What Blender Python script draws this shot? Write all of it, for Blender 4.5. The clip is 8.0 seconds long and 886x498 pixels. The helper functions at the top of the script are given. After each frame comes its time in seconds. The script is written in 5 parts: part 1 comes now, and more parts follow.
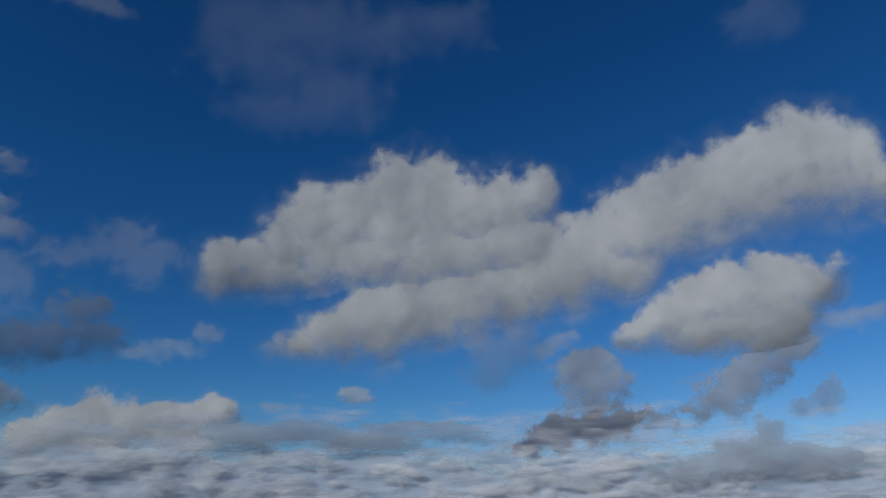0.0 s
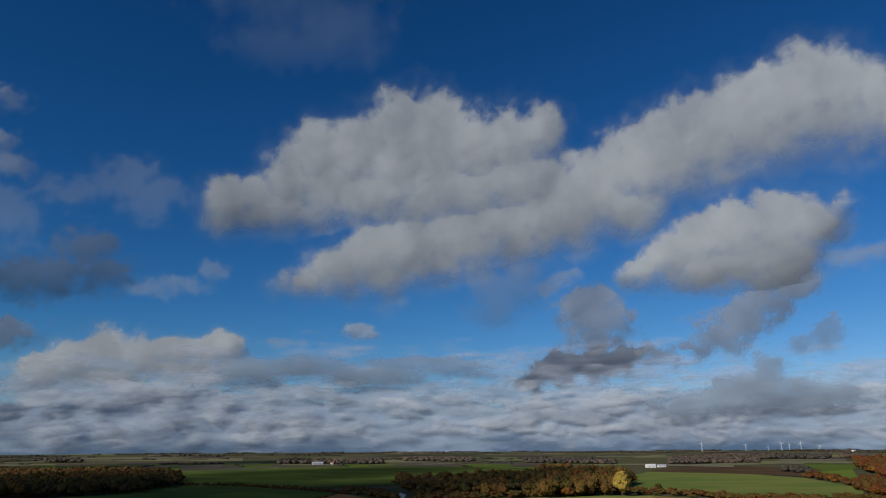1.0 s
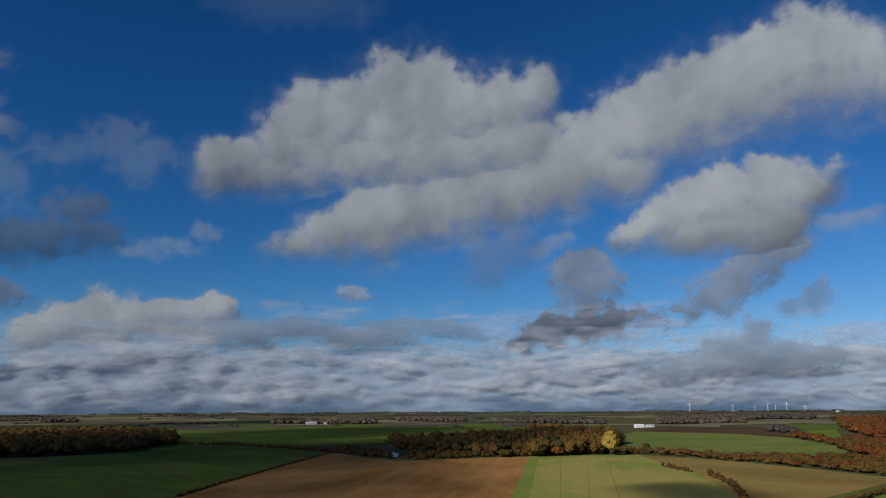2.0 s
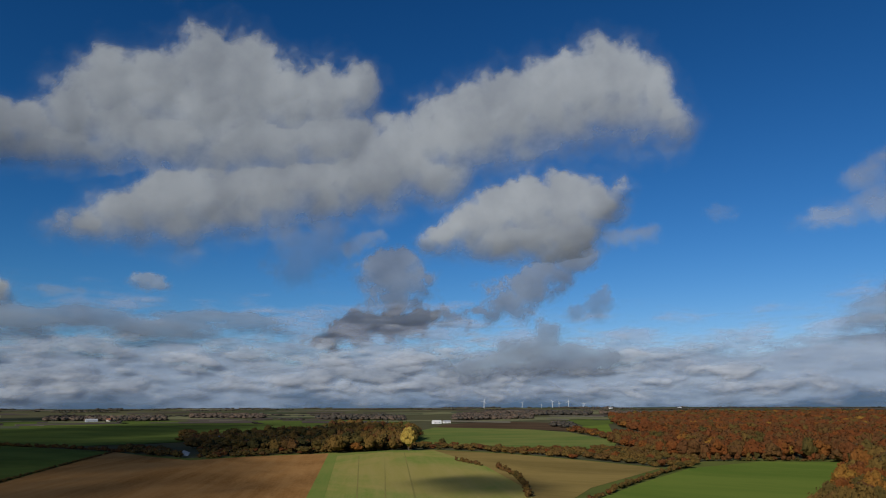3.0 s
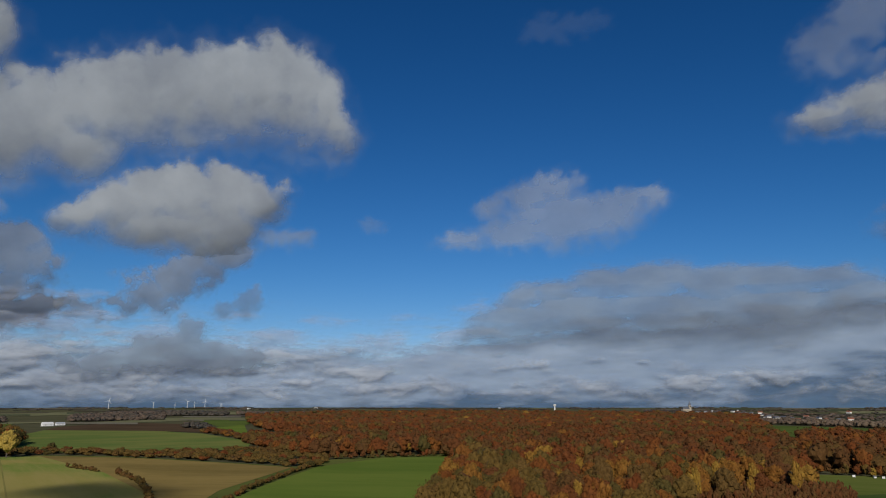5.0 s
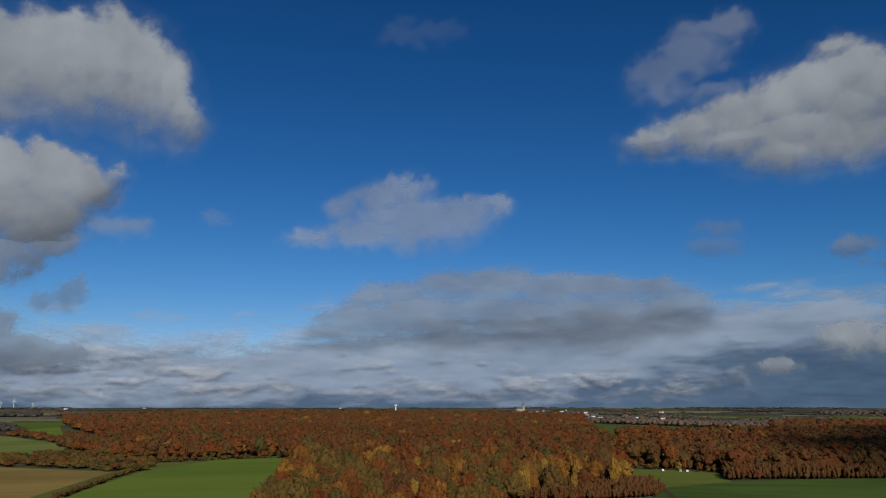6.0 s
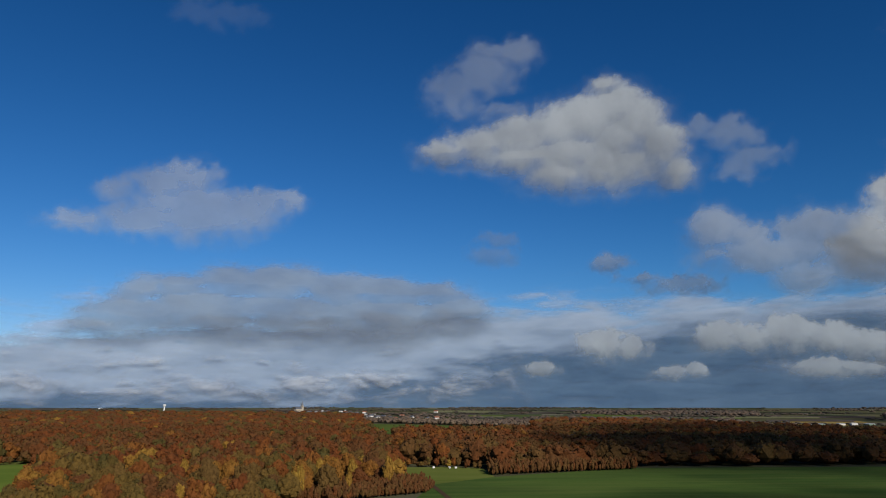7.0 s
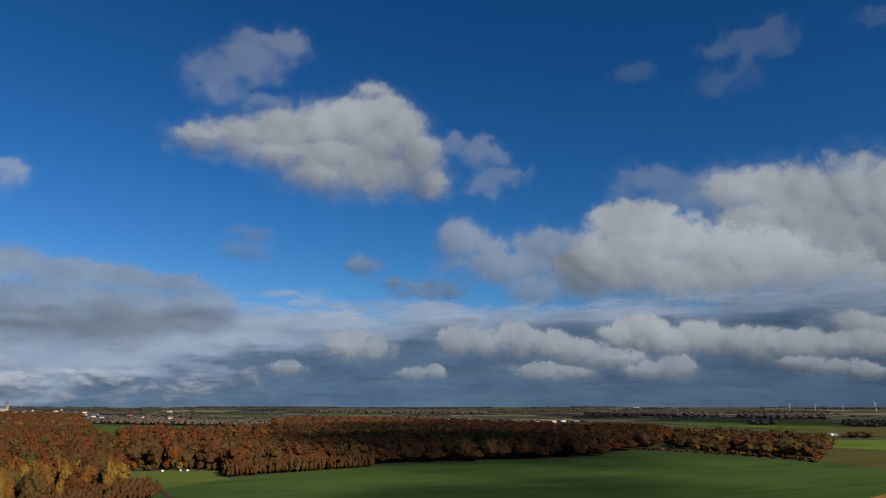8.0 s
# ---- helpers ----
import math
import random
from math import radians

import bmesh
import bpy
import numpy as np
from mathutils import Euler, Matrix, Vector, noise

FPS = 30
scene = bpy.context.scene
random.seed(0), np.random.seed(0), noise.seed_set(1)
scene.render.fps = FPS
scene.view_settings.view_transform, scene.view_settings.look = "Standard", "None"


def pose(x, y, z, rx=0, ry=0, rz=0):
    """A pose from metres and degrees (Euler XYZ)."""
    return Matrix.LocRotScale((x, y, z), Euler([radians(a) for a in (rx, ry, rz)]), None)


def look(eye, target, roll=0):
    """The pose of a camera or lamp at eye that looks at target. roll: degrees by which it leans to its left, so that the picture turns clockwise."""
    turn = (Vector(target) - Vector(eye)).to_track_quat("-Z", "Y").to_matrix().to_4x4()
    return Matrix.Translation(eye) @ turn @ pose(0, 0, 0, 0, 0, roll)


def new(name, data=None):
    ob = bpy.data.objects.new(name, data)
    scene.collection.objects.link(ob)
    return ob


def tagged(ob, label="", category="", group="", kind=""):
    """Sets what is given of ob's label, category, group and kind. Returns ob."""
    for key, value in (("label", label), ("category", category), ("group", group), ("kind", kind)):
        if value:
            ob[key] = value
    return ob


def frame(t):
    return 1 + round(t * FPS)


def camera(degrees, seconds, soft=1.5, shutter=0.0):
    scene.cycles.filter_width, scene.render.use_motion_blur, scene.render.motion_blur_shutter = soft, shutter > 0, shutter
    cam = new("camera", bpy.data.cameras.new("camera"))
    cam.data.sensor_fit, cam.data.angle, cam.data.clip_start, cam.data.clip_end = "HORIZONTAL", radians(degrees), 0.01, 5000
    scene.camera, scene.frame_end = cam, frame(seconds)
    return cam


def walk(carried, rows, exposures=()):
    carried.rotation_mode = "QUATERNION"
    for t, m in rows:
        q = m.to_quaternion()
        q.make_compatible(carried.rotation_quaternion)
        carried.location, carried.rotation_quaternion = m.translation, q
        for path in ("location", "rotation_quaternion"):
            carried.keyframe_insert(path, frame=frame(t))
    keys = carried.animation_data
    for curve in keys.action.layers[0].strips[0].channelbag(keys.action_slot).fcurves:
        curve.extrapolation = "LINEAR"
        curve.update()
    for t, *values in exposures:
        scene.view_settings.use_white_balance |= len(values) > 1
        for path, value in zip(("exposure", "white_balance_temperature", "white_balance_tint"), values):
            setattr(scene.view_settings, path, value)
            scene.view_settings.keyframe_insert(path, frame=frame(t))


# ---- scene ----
# the camera: a drone that hovers, tilts down and turns to its right
cam = camera(63.78, 8.0, soft=1.1)
EYE_HEIGHT = 55.0
walk(cam, [
    (0.0, pose(0, 0, 55, 110.74, 0.55, 0.00)),
    (0.5, pose(0, 0, 55, 110.09, 0.40, 0.12)),
    (0.7, pose(0, 0, 55, 108.57, 0.35, 0.17)),
    (1.0, pose(0, 0, 55, 105.75, 0.33, 0.27)),
    (1.2, pose(0, 0, 55, 103.62, 0.30, 0.36)),
    (2.3, pose(0, 0, 55, 102.59, 0.25, -1.47)),
    (2.5, pose(0, 0, 55, 102.42, 0.20, -4.03)),
    (2.7, pose(0, 0, 55, 102.42, 0.20, -8.38)),
    (3.0, pose(0, 0, 55, 102.42, 0.18, -15.81)),
    (3.2, pose(0, 0, 55, 102.42, 0.10, -19.03)),
    (3.5, pose(0, 0, 55, 102.42, 0.10, -22.60)),
    (3.7, pose(0, 0, 55, 102.42, 0.10, -24.48)),
    (4.0, pose(0, 0, 55, 102.42, 0.00, -27.90)),
    (4.2, pose(0, 0, 55, 102.42, 0.00, -31.55)),
    (4.5, pose(0, 0, 55, 102.42, 0.00, -37.02)),
    (4.7, pose(0, 0, 55, 102.42, 0.00, -39.96)),
    (5.8, pose(0, 0, 55, 102.40, 0.00, -53.15)),
    (6.0, pose(0, 0, 55, 102.42, 0.00, -56.09)),
    (6.2, pose(0, 0, 55, 102.42, 0.00, -59.16)),
    (6.5, pose(0, 0, 55, 102.42, 0.00, -64.17)),
    (6.8, pose(0, 0, 55, 102.42, 0.00, -69.67)),
    (7.0, pose(0, 0, 55, 102.42, 0.00, -73.29)),
    (7.5, pose(0, 0, 55, 102.42, 0.00, -82.91)),
    (7.7, pose(0, 0, 55, 102.40, 0.00, -87.31)),
    (8.0, pose(0, 0, 55, 102.36, 0.00, -93.26)),
], exposures=[(0.0, -0.32), (2.5, -0.28), (3.5, -0.36), (4.7, -0.44), (6.0, -0.42), (7.0, -0.2), (8.0, -0.1)])

scene.cycles.transparent_max_bounces = 32      # thin clouds lie several deep

# ---- light: low autumn sun behind the camera, deep blue sky ----
SUN_AZ, SUN_EL = 226.0, 29.0          # degrees clockwise from +y, degrees up


def bearing(az, el=0.0):
    a, e = radians(az), radians(el)
    return Vector((math.sin(a) * math.cos(e), math.cos(a) * math.cos(e), math.sin(e)))


world = bpy.data.worlds.new("sky")
scene.world = world
world.use_nodes = True
wn, wl = world.node_tree.nodes, world.node_tree.links
sky = wn.new("ShaderNodeTexSky")
sky.sky_type = "NISHITA"
sky.sun_disc = False
sky.sun_elevation, sky.sun_rotation = radians(SUN_EL), radians(SUN_AZ)
sky.altitude, sky.air_density, sky.dust_density, sky.ozone_density = 50, 1.0, 0.0, 2.5
# the clear, deep blue of a washed autumn sky
split, join = wn.new("ShaderNodeSeparateColor"), wn.new("ShaderNodeCombineColor")
wl.new(sky.outputs[0], split.inputs[0])
for k, (gain, depth) in enumerate(((0.150, 1.99), (0.618, 1.36), (1.03, 1.28))):
    power, scale = wn.new("ShaderNodeMath"), wn.new("ShaderNodeMath")
    power.operation, scale.operation = "POWER", "MULTIPLY"
    power.inputs[1].default_value, scale.inputs[1].default_value = depth, gain
    wl.new(split.outputs[k], power.inputs[0])
    wl.new(power.outputs[0], scale.inputs[0])
    wl.new(scale.outputs[0], join.inputs[k])
wl.new(join.outputs[0], wn["Background"].inputs[0])
wn["Background"].inputs[1].default_value = 0.05

sun = new("sun", bpy.data.lights.new("sun", "SUN"))
sun.data.energy, sun.data.angle, sun.data.color = 5.0, radians(0.6), (1.0, 0.925, 0.81)
sun.matrix_world = look(bearing(SUN_AZ, SUN_EL) * 100, (0, 0, 0))

# ---- materials ----
def material(name):
    m = bpy.data.materials.new(name)
    m.use_nodes = True
    nt = m.node_tree
    return m, nt, nt.nodes["Principled BSDF"]


def node(nt, kind, **inputs):
    n = nt.nodes.new(kind)
    for k, v in inputs.items():
        n.inputs[k.replace("_", " ")].default_value = v
    return n


def ramp(nt, fac, stops):
    r = nt.nodes.new("ShaderNodeValToRGB")
    e = r.color_ramp.elements
    while len(e) < len(stops):
        e.new(0.5)
    for el, (p, c) in zip(e, stops):
        el.position, el.color = p, (*c, 1)
    nt.links.new(fac, r.inputs[0])
    return r.outputs[0]


def mixed(nt, fac, a, b):
    m = nt.nodes.new("ShaderNodeMix")
    m.data_type = "RGBA"
    for sock, v in ((m.inputs[0], fac), (m.inputs[6], a), (m.inputs[7], b)):
        if isinstance(v, (int, float)):
            sock.default_value = v
        elif isinstance(v, tuple):
            sock.default_value = (*v, 1)
        else:
            nt.links.new(v, sock)
    return m.outputs[2]


def math_node(nt, op, a, b):
    m = nt.nodes.new("ShaderNodeMath")
    m.operation = op
    for sock, v in zip(m.inputs, (a, b)):
        if isinstance(v, (int, float)):
            sock.default_value = v
        else:
            nt.links.new(v, sock)
    return m.outputs[0]


def place_coords(nt, turn=0.0, scale=(1, 1, 1)):
    g = nt.nodes.new("ShaderNodeNewGeometry")
    r, m = nt.nodes.new("ShaderNodeMapping"), nt.nodes.new("ShaderNodeMapping")
    r.inputs["Rotation"].default_value = (0, 0, radians(turn))
    m.inputs["Scale"].default_value = scale
    nt.links.new(g.outputs["Position"], r.inputs[0])
    nt.links.new(r.outputs[0], m.inputs[0])
    return m.outputs[0]


def land(name, low, high, patch, turn=0.0, lines=0.0, line_gap=24.0, rough=0.95, streak=0.25):
    """Farm land: two tones in broad soft areas, patchy growth, drill rows and wheel tracks along one direction."""
    m, nt, b = material(name)
    broad = node(nt, "ShaderNodeTexNoise", Scale=0.011, Detail=5.0, Roughness=0.6, Distortion=0.6)
    nt.links.new(place_coords(nt, turn, (0.45, 1.0, 1)), broad.inputs[0])
    fine = node(nt, "ShaderNodeTexNoise", Scale=0.35, Detail=6.0, Roughness=0.7)
    nt.links.new(place_coords(nt, turn, (0.25, 1.6, 1)), fine.inputs[0])
    rows = node(nt, "ShaderNodeTexNoise", Scale=0.09, Detail=3.0, Roughness=0.6)
    nt.links.new(place_coords(nt, turn, (0.06, 1.0, 1)), rows.inputs[0])
    c = ramp(nt, broad.outputs[0], [(0.4, low), (0.58, high)])
    c = mixed(nt, math_node(nt, "MULTIPLY", ramp(nt, rows.outputs[0], [(0.4, (0, 0, 0)), (0.7, (1, 1, 1))]), streak), c, patch)
    c = mixed(nt, math_node(nt, "MULTIPLY", ramp(nt, fine.outputs[0], [(0.35, (0, 0, 0)), (0.75, (1, 1, 1))]), 0.35), c, patch)
    if lines:
        w = node(nt, "ShaderNodeTexWave", Scale=math.pi * 2 / line_gap / 20 * 3.1, Distortion=0.6, Detail=1.0)
        w.bands_direction = "Y"
        nt.links.new(place_coords(nt, turn), w.inputs[0])
        c = mixed(nt, math_node(nt, "MULTIPLY", ramp(nt, w.outputs[0], [(0.93, (0, 0, 0)), (1.0, (1, 1, 1))]), lines), c,
                  (low[0] * 0.6, low[1] * 0.55, low[2] * 0.6))
    nt.links.new(c, b.inputs["Base Color"])
    b.inputs["Roughness"].default_value = rough
    b.inputs["Specular IOR Level"].default_value = 0.0
    bump = node(nt, "ShaderNodeBump", Strength=0.6, Distance=0.3)
    nt.links.new(fine.outputs[0], bump.inputs["Height"])
    nt.links.new(bump.outputs[0], b.inputs["Normal"])
    return m


def leafy(name, stops, single):
    """Autumn leaves: the tree's own tone through a ramp of leaf colours, each clump a little off it."""
    m, nt, b = material(name)
    a = nt.nodes.new("ShaderNodeAttribute")
    a.attribute_name = "tone"
    a.attribute_type = "OBJECT" if single else "GEOMETRY"
    g = nt.nodes.new("ShaderNodeNewGeometry")
    off = math_node(nt, "MULTIPLY", math_node(nt, "SUBTRACT", g.outputs["Random Per Island"], 0.5), 0.05)
    c = ramp(nt, math_node(nt, "ADD", a.outputs["Fac"], off), stops)
    n = node(nt, "ShaderNodeTexNoise", Scale=0.6, Detail=6.0, Roughness=0.82)
    nt.links.new(place_coords(nt, 0, (1, 1, 0.6)), n.inputs[0])
    shade = ramp(nt, n.outputs[0], [(0.36, (0.55, 0.54, 0.52)), (0.66, (1.3, 1.27, 1.2))])
    mul = nt.nodes.new("ShaderNodeMix")
    mul.data_type, mul.blend_type = "RGBA", "MULTIPLY"
    mul.inputs[0].default_value = 1.0
    nt.links.new(c, mul.inputs[6])
    nt.links.new(shade, mul.inputs[7])
    nt.links.new(mul.outputs[2], b.inputs["Base Color"])
    tuft = node(nt, "ShaderNodeTexNoise", Scale=0.75, Detail=4.0, Roughness=0.75)
    nt.links.new(place_coords(nt), tuft.inputs[0])
    bump = node(nt, "ShaderNodeBump", Strength=0.6, Distance=0.8)
    nt.links.new(tuft.outputs[0], bump.inputs["Height"])
    nt.links.new(bump.outputs[0], b.inputs["Normal"])
    b.inputs["Roughness"].default_value = 0.8
    b.inputs["Specular IOR Level"].default_value = 0.05
    return m


def plain(name, colour, rough=0.7, metal=0.0, grain=0.12, size=1.5):
    m, nt, b = material(name)
    n = node(nt, "ShaderNodeTexNoise", Scale=size, Detail=5.0, Roughness=0.65)
    nt.links.new(place_coords(nt), n.inputs[0])
    dark = tuple(v * (1 - 2 * grain) for v in colour)
    nt.links.new(ramp(nt, n.outputs[0], [(0.3, dark), (0.65, colour)]), b.inputs["Base Color"])
    b.inputs["Roughness"].default_value, b.inputs["Metallic"].default_value = rough, metal
    return m


def smoothstep(nt, x, lo, hi):
    m = nt.nodes.new("ShaderNodeMapRange")
    m.interpolation_type = "SMOOTHSTEP"
    for sock, v in ((m.inputs["Value"], x), (m.inputs["From Min"], lo), (m.inputs["From Max"], hi)):
        if isinstance(v, (int, float)):
            sock.default_value = v
        else:
            nt.links.new(v, sock)
    return m.outputs["Result"]


def vapour(name, white, grey, grain, torn=0.5, flat=1.0, tone=3.0, haze=0.16):
    """Cloud droplets: white scattering that thins out where the cloud's own density, frayed by noise, runs low.
    grain: size of the frays in metres; flat: how much they are drawn out along the horizon."""
    m, nt, b = material(name)
    nt.nodes.remove(b)
    out = nt.nodes["Material Output"]

    def own(key):
        a = nt.nodes.new("ShaderNodeAttribute")
        a.attribute_name = key
        return a

    coarse = node(nt, "ShaderNodeTexNoise", Scale=1.0 / grain, Detail=7.0, Roughness=0.54, Distortion=0.3)
    nt.links.new(place_coords(nt, 0, (1, 1, flat)), coarse.inputs[0])
    fray = math_node(nt, "MULTIPLY", math_node(nt, "SUBTRACT", coarse.outputs[0], 0.5), 2.0 * torn)
    density = math_node(nt, "ADD", own("mass").outputs["Fac"], fray)
    # a firm body in a thin haze of its own
    body = math_node(nt, "MULTIPLY", smoothstep(nt, density, 0.0, own("rim").outputs["Fac"]), 1 - haze)
    thin = math_node(nt, "MULTIPLY", smoothstep(nt, density, -0.6, 0.9), haze)
    alpha = math_node(nt, "MULTIPLY", math_node(nt, "ADD", body, thin), own("veil").outputs["Fac"])
    shade = node(nt, "ShaderNodeTexNoise", Scale=1.0 / (grain * tone), Detail=6.0, Roughness=0.55)
    nt.links.new(place_coords(nt, 0, (1, 1, flat)), shade.inputs[0])
    colour = ramp(nt, shade.outputs[0], [(0.36, grey), (0.62, white)])
    d = nt.nodes.new("ShaderNodeBsdfDiffuse")
    t = nt.nodes.new("ShaderNodeBsdfTranslucent")
    nt.links.new(colour, d.inputs[0])
    nt.links.new(colour, t.inputs[0])
    droplets = nt.nodes.new("ShaderNodeMixShader")
    droplets.inputs[0].default_value = 0.35
    nt.links.new(d.outputs[0], droplets.inputs[1])
    nt.links.new(t.outputs[0], droplets.inputs[2])
    mix = nt.nodes.new("ShaderNodeMixShader")
    nt.links.new(alpha, mix.inputs[0])
    nt.links.new(nt.nodes.new("ShaderNodeBsdfTransparent").outputs[0], mix.inputs[1])
    nt.links.new(droplets.outputs[0], mix.inputs[2])
    nt.links.new(mix.outputs[0], out.inputs["Surface"])
    return m


# ---- mesh helpers ----
def mesh_of(name, verts, quads=None, tris=None, mat=None, smooth=True, **attributes):
    """A mesh from arrays: verts (n, 3), quads (m, 4) and tris (k, 3); attributes: one number a vertex."""
    me = bpy.data.meshes.new(name)
    quads = np.zeros((0, 4), int) if quads is None else np.asarray(quads)
    tris = np.zeros((0, 3), int) if tris is None else np.asarray(tris)
    me.vertices.add(len(verts))
    me.vertices.foreach_set("co", np.asarray(verts, np.float32).ravel())
    me.loops.add(quads.size + tris.size)
    me.loops.foreach_set("vertex_index", np.concatenate([quads.ravel(), tris.ravel()]).astype(np.int32))
    me.polygons.add(len(quads) + len(tris))
    starts = np.concatenate([np.arange(len(quads)) * 4, quads.size + np.arange(len(tris)) * 3])
    me.polygons.foreach_set("loop_start", starts.astype(np.int32))
    me.polygons.foreach_set("use_smooth", np.full(len(starts), smooth))
    for key, values in attributes.items():
        values = np.asarray(values, np.float32)
        kind, field_name = ("FLOAT_VECTOR", "vector") if values.ndim == 2 else ("FLOAT", "value")
        me.attributes.new(key, kind, "POINT").data.foreach_set(field_name, values.ravel())
    me.update(calc_edges=True)
    if mat:
        me.materials.append(mat)
    return me


def part(name, bm, mat, parent, label=""):
    me = bpy.data.meshes.new(name)
    bm.to_mesh(me)
    bm.free()
    me.materials.append(mat)
    ob = new(name, me)
    ob.parent = parent
    return tagged(ob, label)


def box(bm, x0, y0, z0, x1, y1, z1):
    r = bmesh.ops.create_cube(bm, size=1.0)
    for v in r["verts"]:
        v.co = ((x0 + x1) / 2 + v.co.x * (x1 - x0), (y0 + y1) / 2 + v.co.y * (y1 - y0), (z0 + z1) / 2 + v.co.z * (z1 - z0))
    return bm


def cone(bm, r0, r1, z0, z1, n=12, x=0.0, y=0.0):
    r = bmesh.ops.create_cone(bm, cap_ends=True, segments=n, radius1=r0, radius2=max(r1, 0.001), depth=z1 - z0)
    bmesh.ops.translate(bm, verts=r["verts"], vec=(x, y, (z0 + z1) / 2))
    return bm


def terrain(x, y):
    """The plain is level near the eye and swells gently into the far uplands."""
    r = np.hypot(x, y)
    return 52.0 * np.maximum(0.0, (r - 1500.0) / 3400.0) ** 1.5


# ---- fractal noise on arrays ----
LATTICE = np.random.RandomState(7).rand(64, 64, 64).astype(np.float32)


def value_noise(x, y, z):
    i, j, k = np.floor(x).astype(int), np.floor(y).astype(int), np.floor(z).astype(int)
    fx, fy, fz = x - i, y - j, z - k
    fx, fy, fz = (f * f * f * (f * (f * 6 - 15) + 10) for f in (fx, fy, fz))
    total = 0.0
    for a in (0, 1):
        for b in (0, 1):
            for c in (0, 1):
                w = (fx if a else 1 - fx) * (fy if b else 1 - fy) * (fz if c else 1 - fz)
                total = total + w * LATTICE[(i + a) % 64, (j + b) % 64, (k + c) % 64]
    return total * 2 - 1


def octave_sum(noise, x, y, z, octaves, gain):
    """Noise summed over octaves, each turned against the last."""
    total, amp, norm = 0.0, 1.0, 0.0
    for o in range(octaves):
        total = total + amp * noise(x + 11.3 * o, y + 5.7 * o, z + 3.1 * o)
        norm += amp
        amp *= gain
        x, y, z = 2.04 * (0.8 * x - 0.6 * y), 2.04 * (0.6 * x + 0.8 * y), z * 2.04
    return total / norm


def fractal(x, y, z, octaves=5, gain=0.5):
    return octave_sum(value_noise, x, y, z, octaves, gain)


def billow(x, y, z, octaves=4, gain=0.5):
    """Rounded heaps with creases between them, 0 to about 1."""
    return 1.6 * octave_sum(lambda a, b, c: np.sqrt(value_noise(a, b, c) ** 2 + 0.004), 0.866 * x - 0.5 * y, 0.5 * x + 0.866 * y, z, octaves, gain)


def cloud_body(us, vs, squeeze, density, height, lift, rim, dist, deep, mat, name, label, opacity, relief, tilt, wander):
    """A body of cloud over azimuth and elevation (degrees): a billowing face towards the eye and a back that close at its rim.
    height: how far the face swells; lift: -1 at its base to 1 at its top, where the face leans down or up."""
    gu, gv = np.gradient(height, (us[1] - us[0]) * squeeze, vs[1] - vs[0])
    k = float(np.percentile(np.hypot(gu, gv)[density > -0.5], 75)) + 1e-6
    right, up = np.clip(-relief * gu / k, -1.6, 1.6), np.clip(-relief * gv / k, -1.6, 1.6) + tilt * lift
    centre = bearing(float(us.mean()), float(vs.mean())) * dist + Vector((0, 0, EYE_HEIGHT))
    top = new(name)
    top.location = centre
    for kind, way, lost, thin, step in (("face", -0.3, 0.0, 1.0, 1), ("back", 1.0, 0.7, 0.3, 4)):
        pick = (slice(None, None, step), slice(None, None, step))
        mass = density[pick] - lost
        keep = mass > -1.3
        face = keep[:-1, :-1] | keep[1:, :-1] | keep[1:, 1:] | keep[:-1, 1:]
        used = np.zeros(mass.shape, bool)
        for a in (slice(0, -1), slice(1, None)):
            for c in (slice(0, -1), slice(1, None)):
                used[a, c] |= face
        if not used.any():
            continue
        index = np.full(mass.shape, -1)
        index[used] = np.arange(used.sum())
        quads = np.stack([index[:-1, :-1], index[1:, :-1], index[1:, 1:], index[:-1, 1:]], -1)[face]
        uu, vv = np.meshgrid(us[::step], vs[::step], indexing="ij")
        az, el = np.radians(uu[used]), np.radians(vv[used])
        sa, ca, se, ce = np.sin(az), np.cos(az), np.sin(el), np.cos(el)
        rt, ut = right[pick][used], up[pick][used]
        f = np.stack([rt * ca - ut * sa * se - sa * ce, -rt * sa - ut * ca * se - ca * ce, ut * ce - se], 1)
        f /= np.linalg.norm(f, axis=1, keepdims=True)
        # light wanders inside a cloud: its shading follows the body's form only loosely
        f += np.array(bearing(SUN_AZ, SUN_EL + 20)) * wander
        f /= np.linalg.norm(f, axis=1, keepdims=True)
        r = dist + way * deep * np.clip(height[pick][used], 0, 1.6)
        v = np.stack([r * sa * ce, r * ca * ce, EYE_HEIGHT + r * se], 1) - np.array(centre)
        me = mesh_of(kind, v, quads if way < 0 else quads[:, ::-1], mat=mat, mass=mass[used], veil=np.full(len(az), opacity * thin), rim=rim[pick][used])
        me.normals_split_custom_set_from_vertices(f.tolist())
        new(kind, me).parent = top
    return tagged(top, label, "cloud", "clouds in the sky")


def melted(x, y, puffs, squeeze, small, mean):
    """Puffs melted into one field: above 0 inside, below 0 outside."""
    total = 0.0
    for (a, e, ra, re), sm in zip(puffs, small):
        q = np.sqrt(((x - a * squeeze) / ra) ** 2 + ((y - e) / re) ** 2)
        q = (np.sqrt(q * q + 0.25) - 0.5) / 0.618          # rounded, not pointed
        total = total + np.exp(np.clip(6.0 * (1 - q) * (sm / mean) ** 0.5, -60, 20))
    return np.minimum(np.log(total + 1e-12) / 6.0, 1.1)


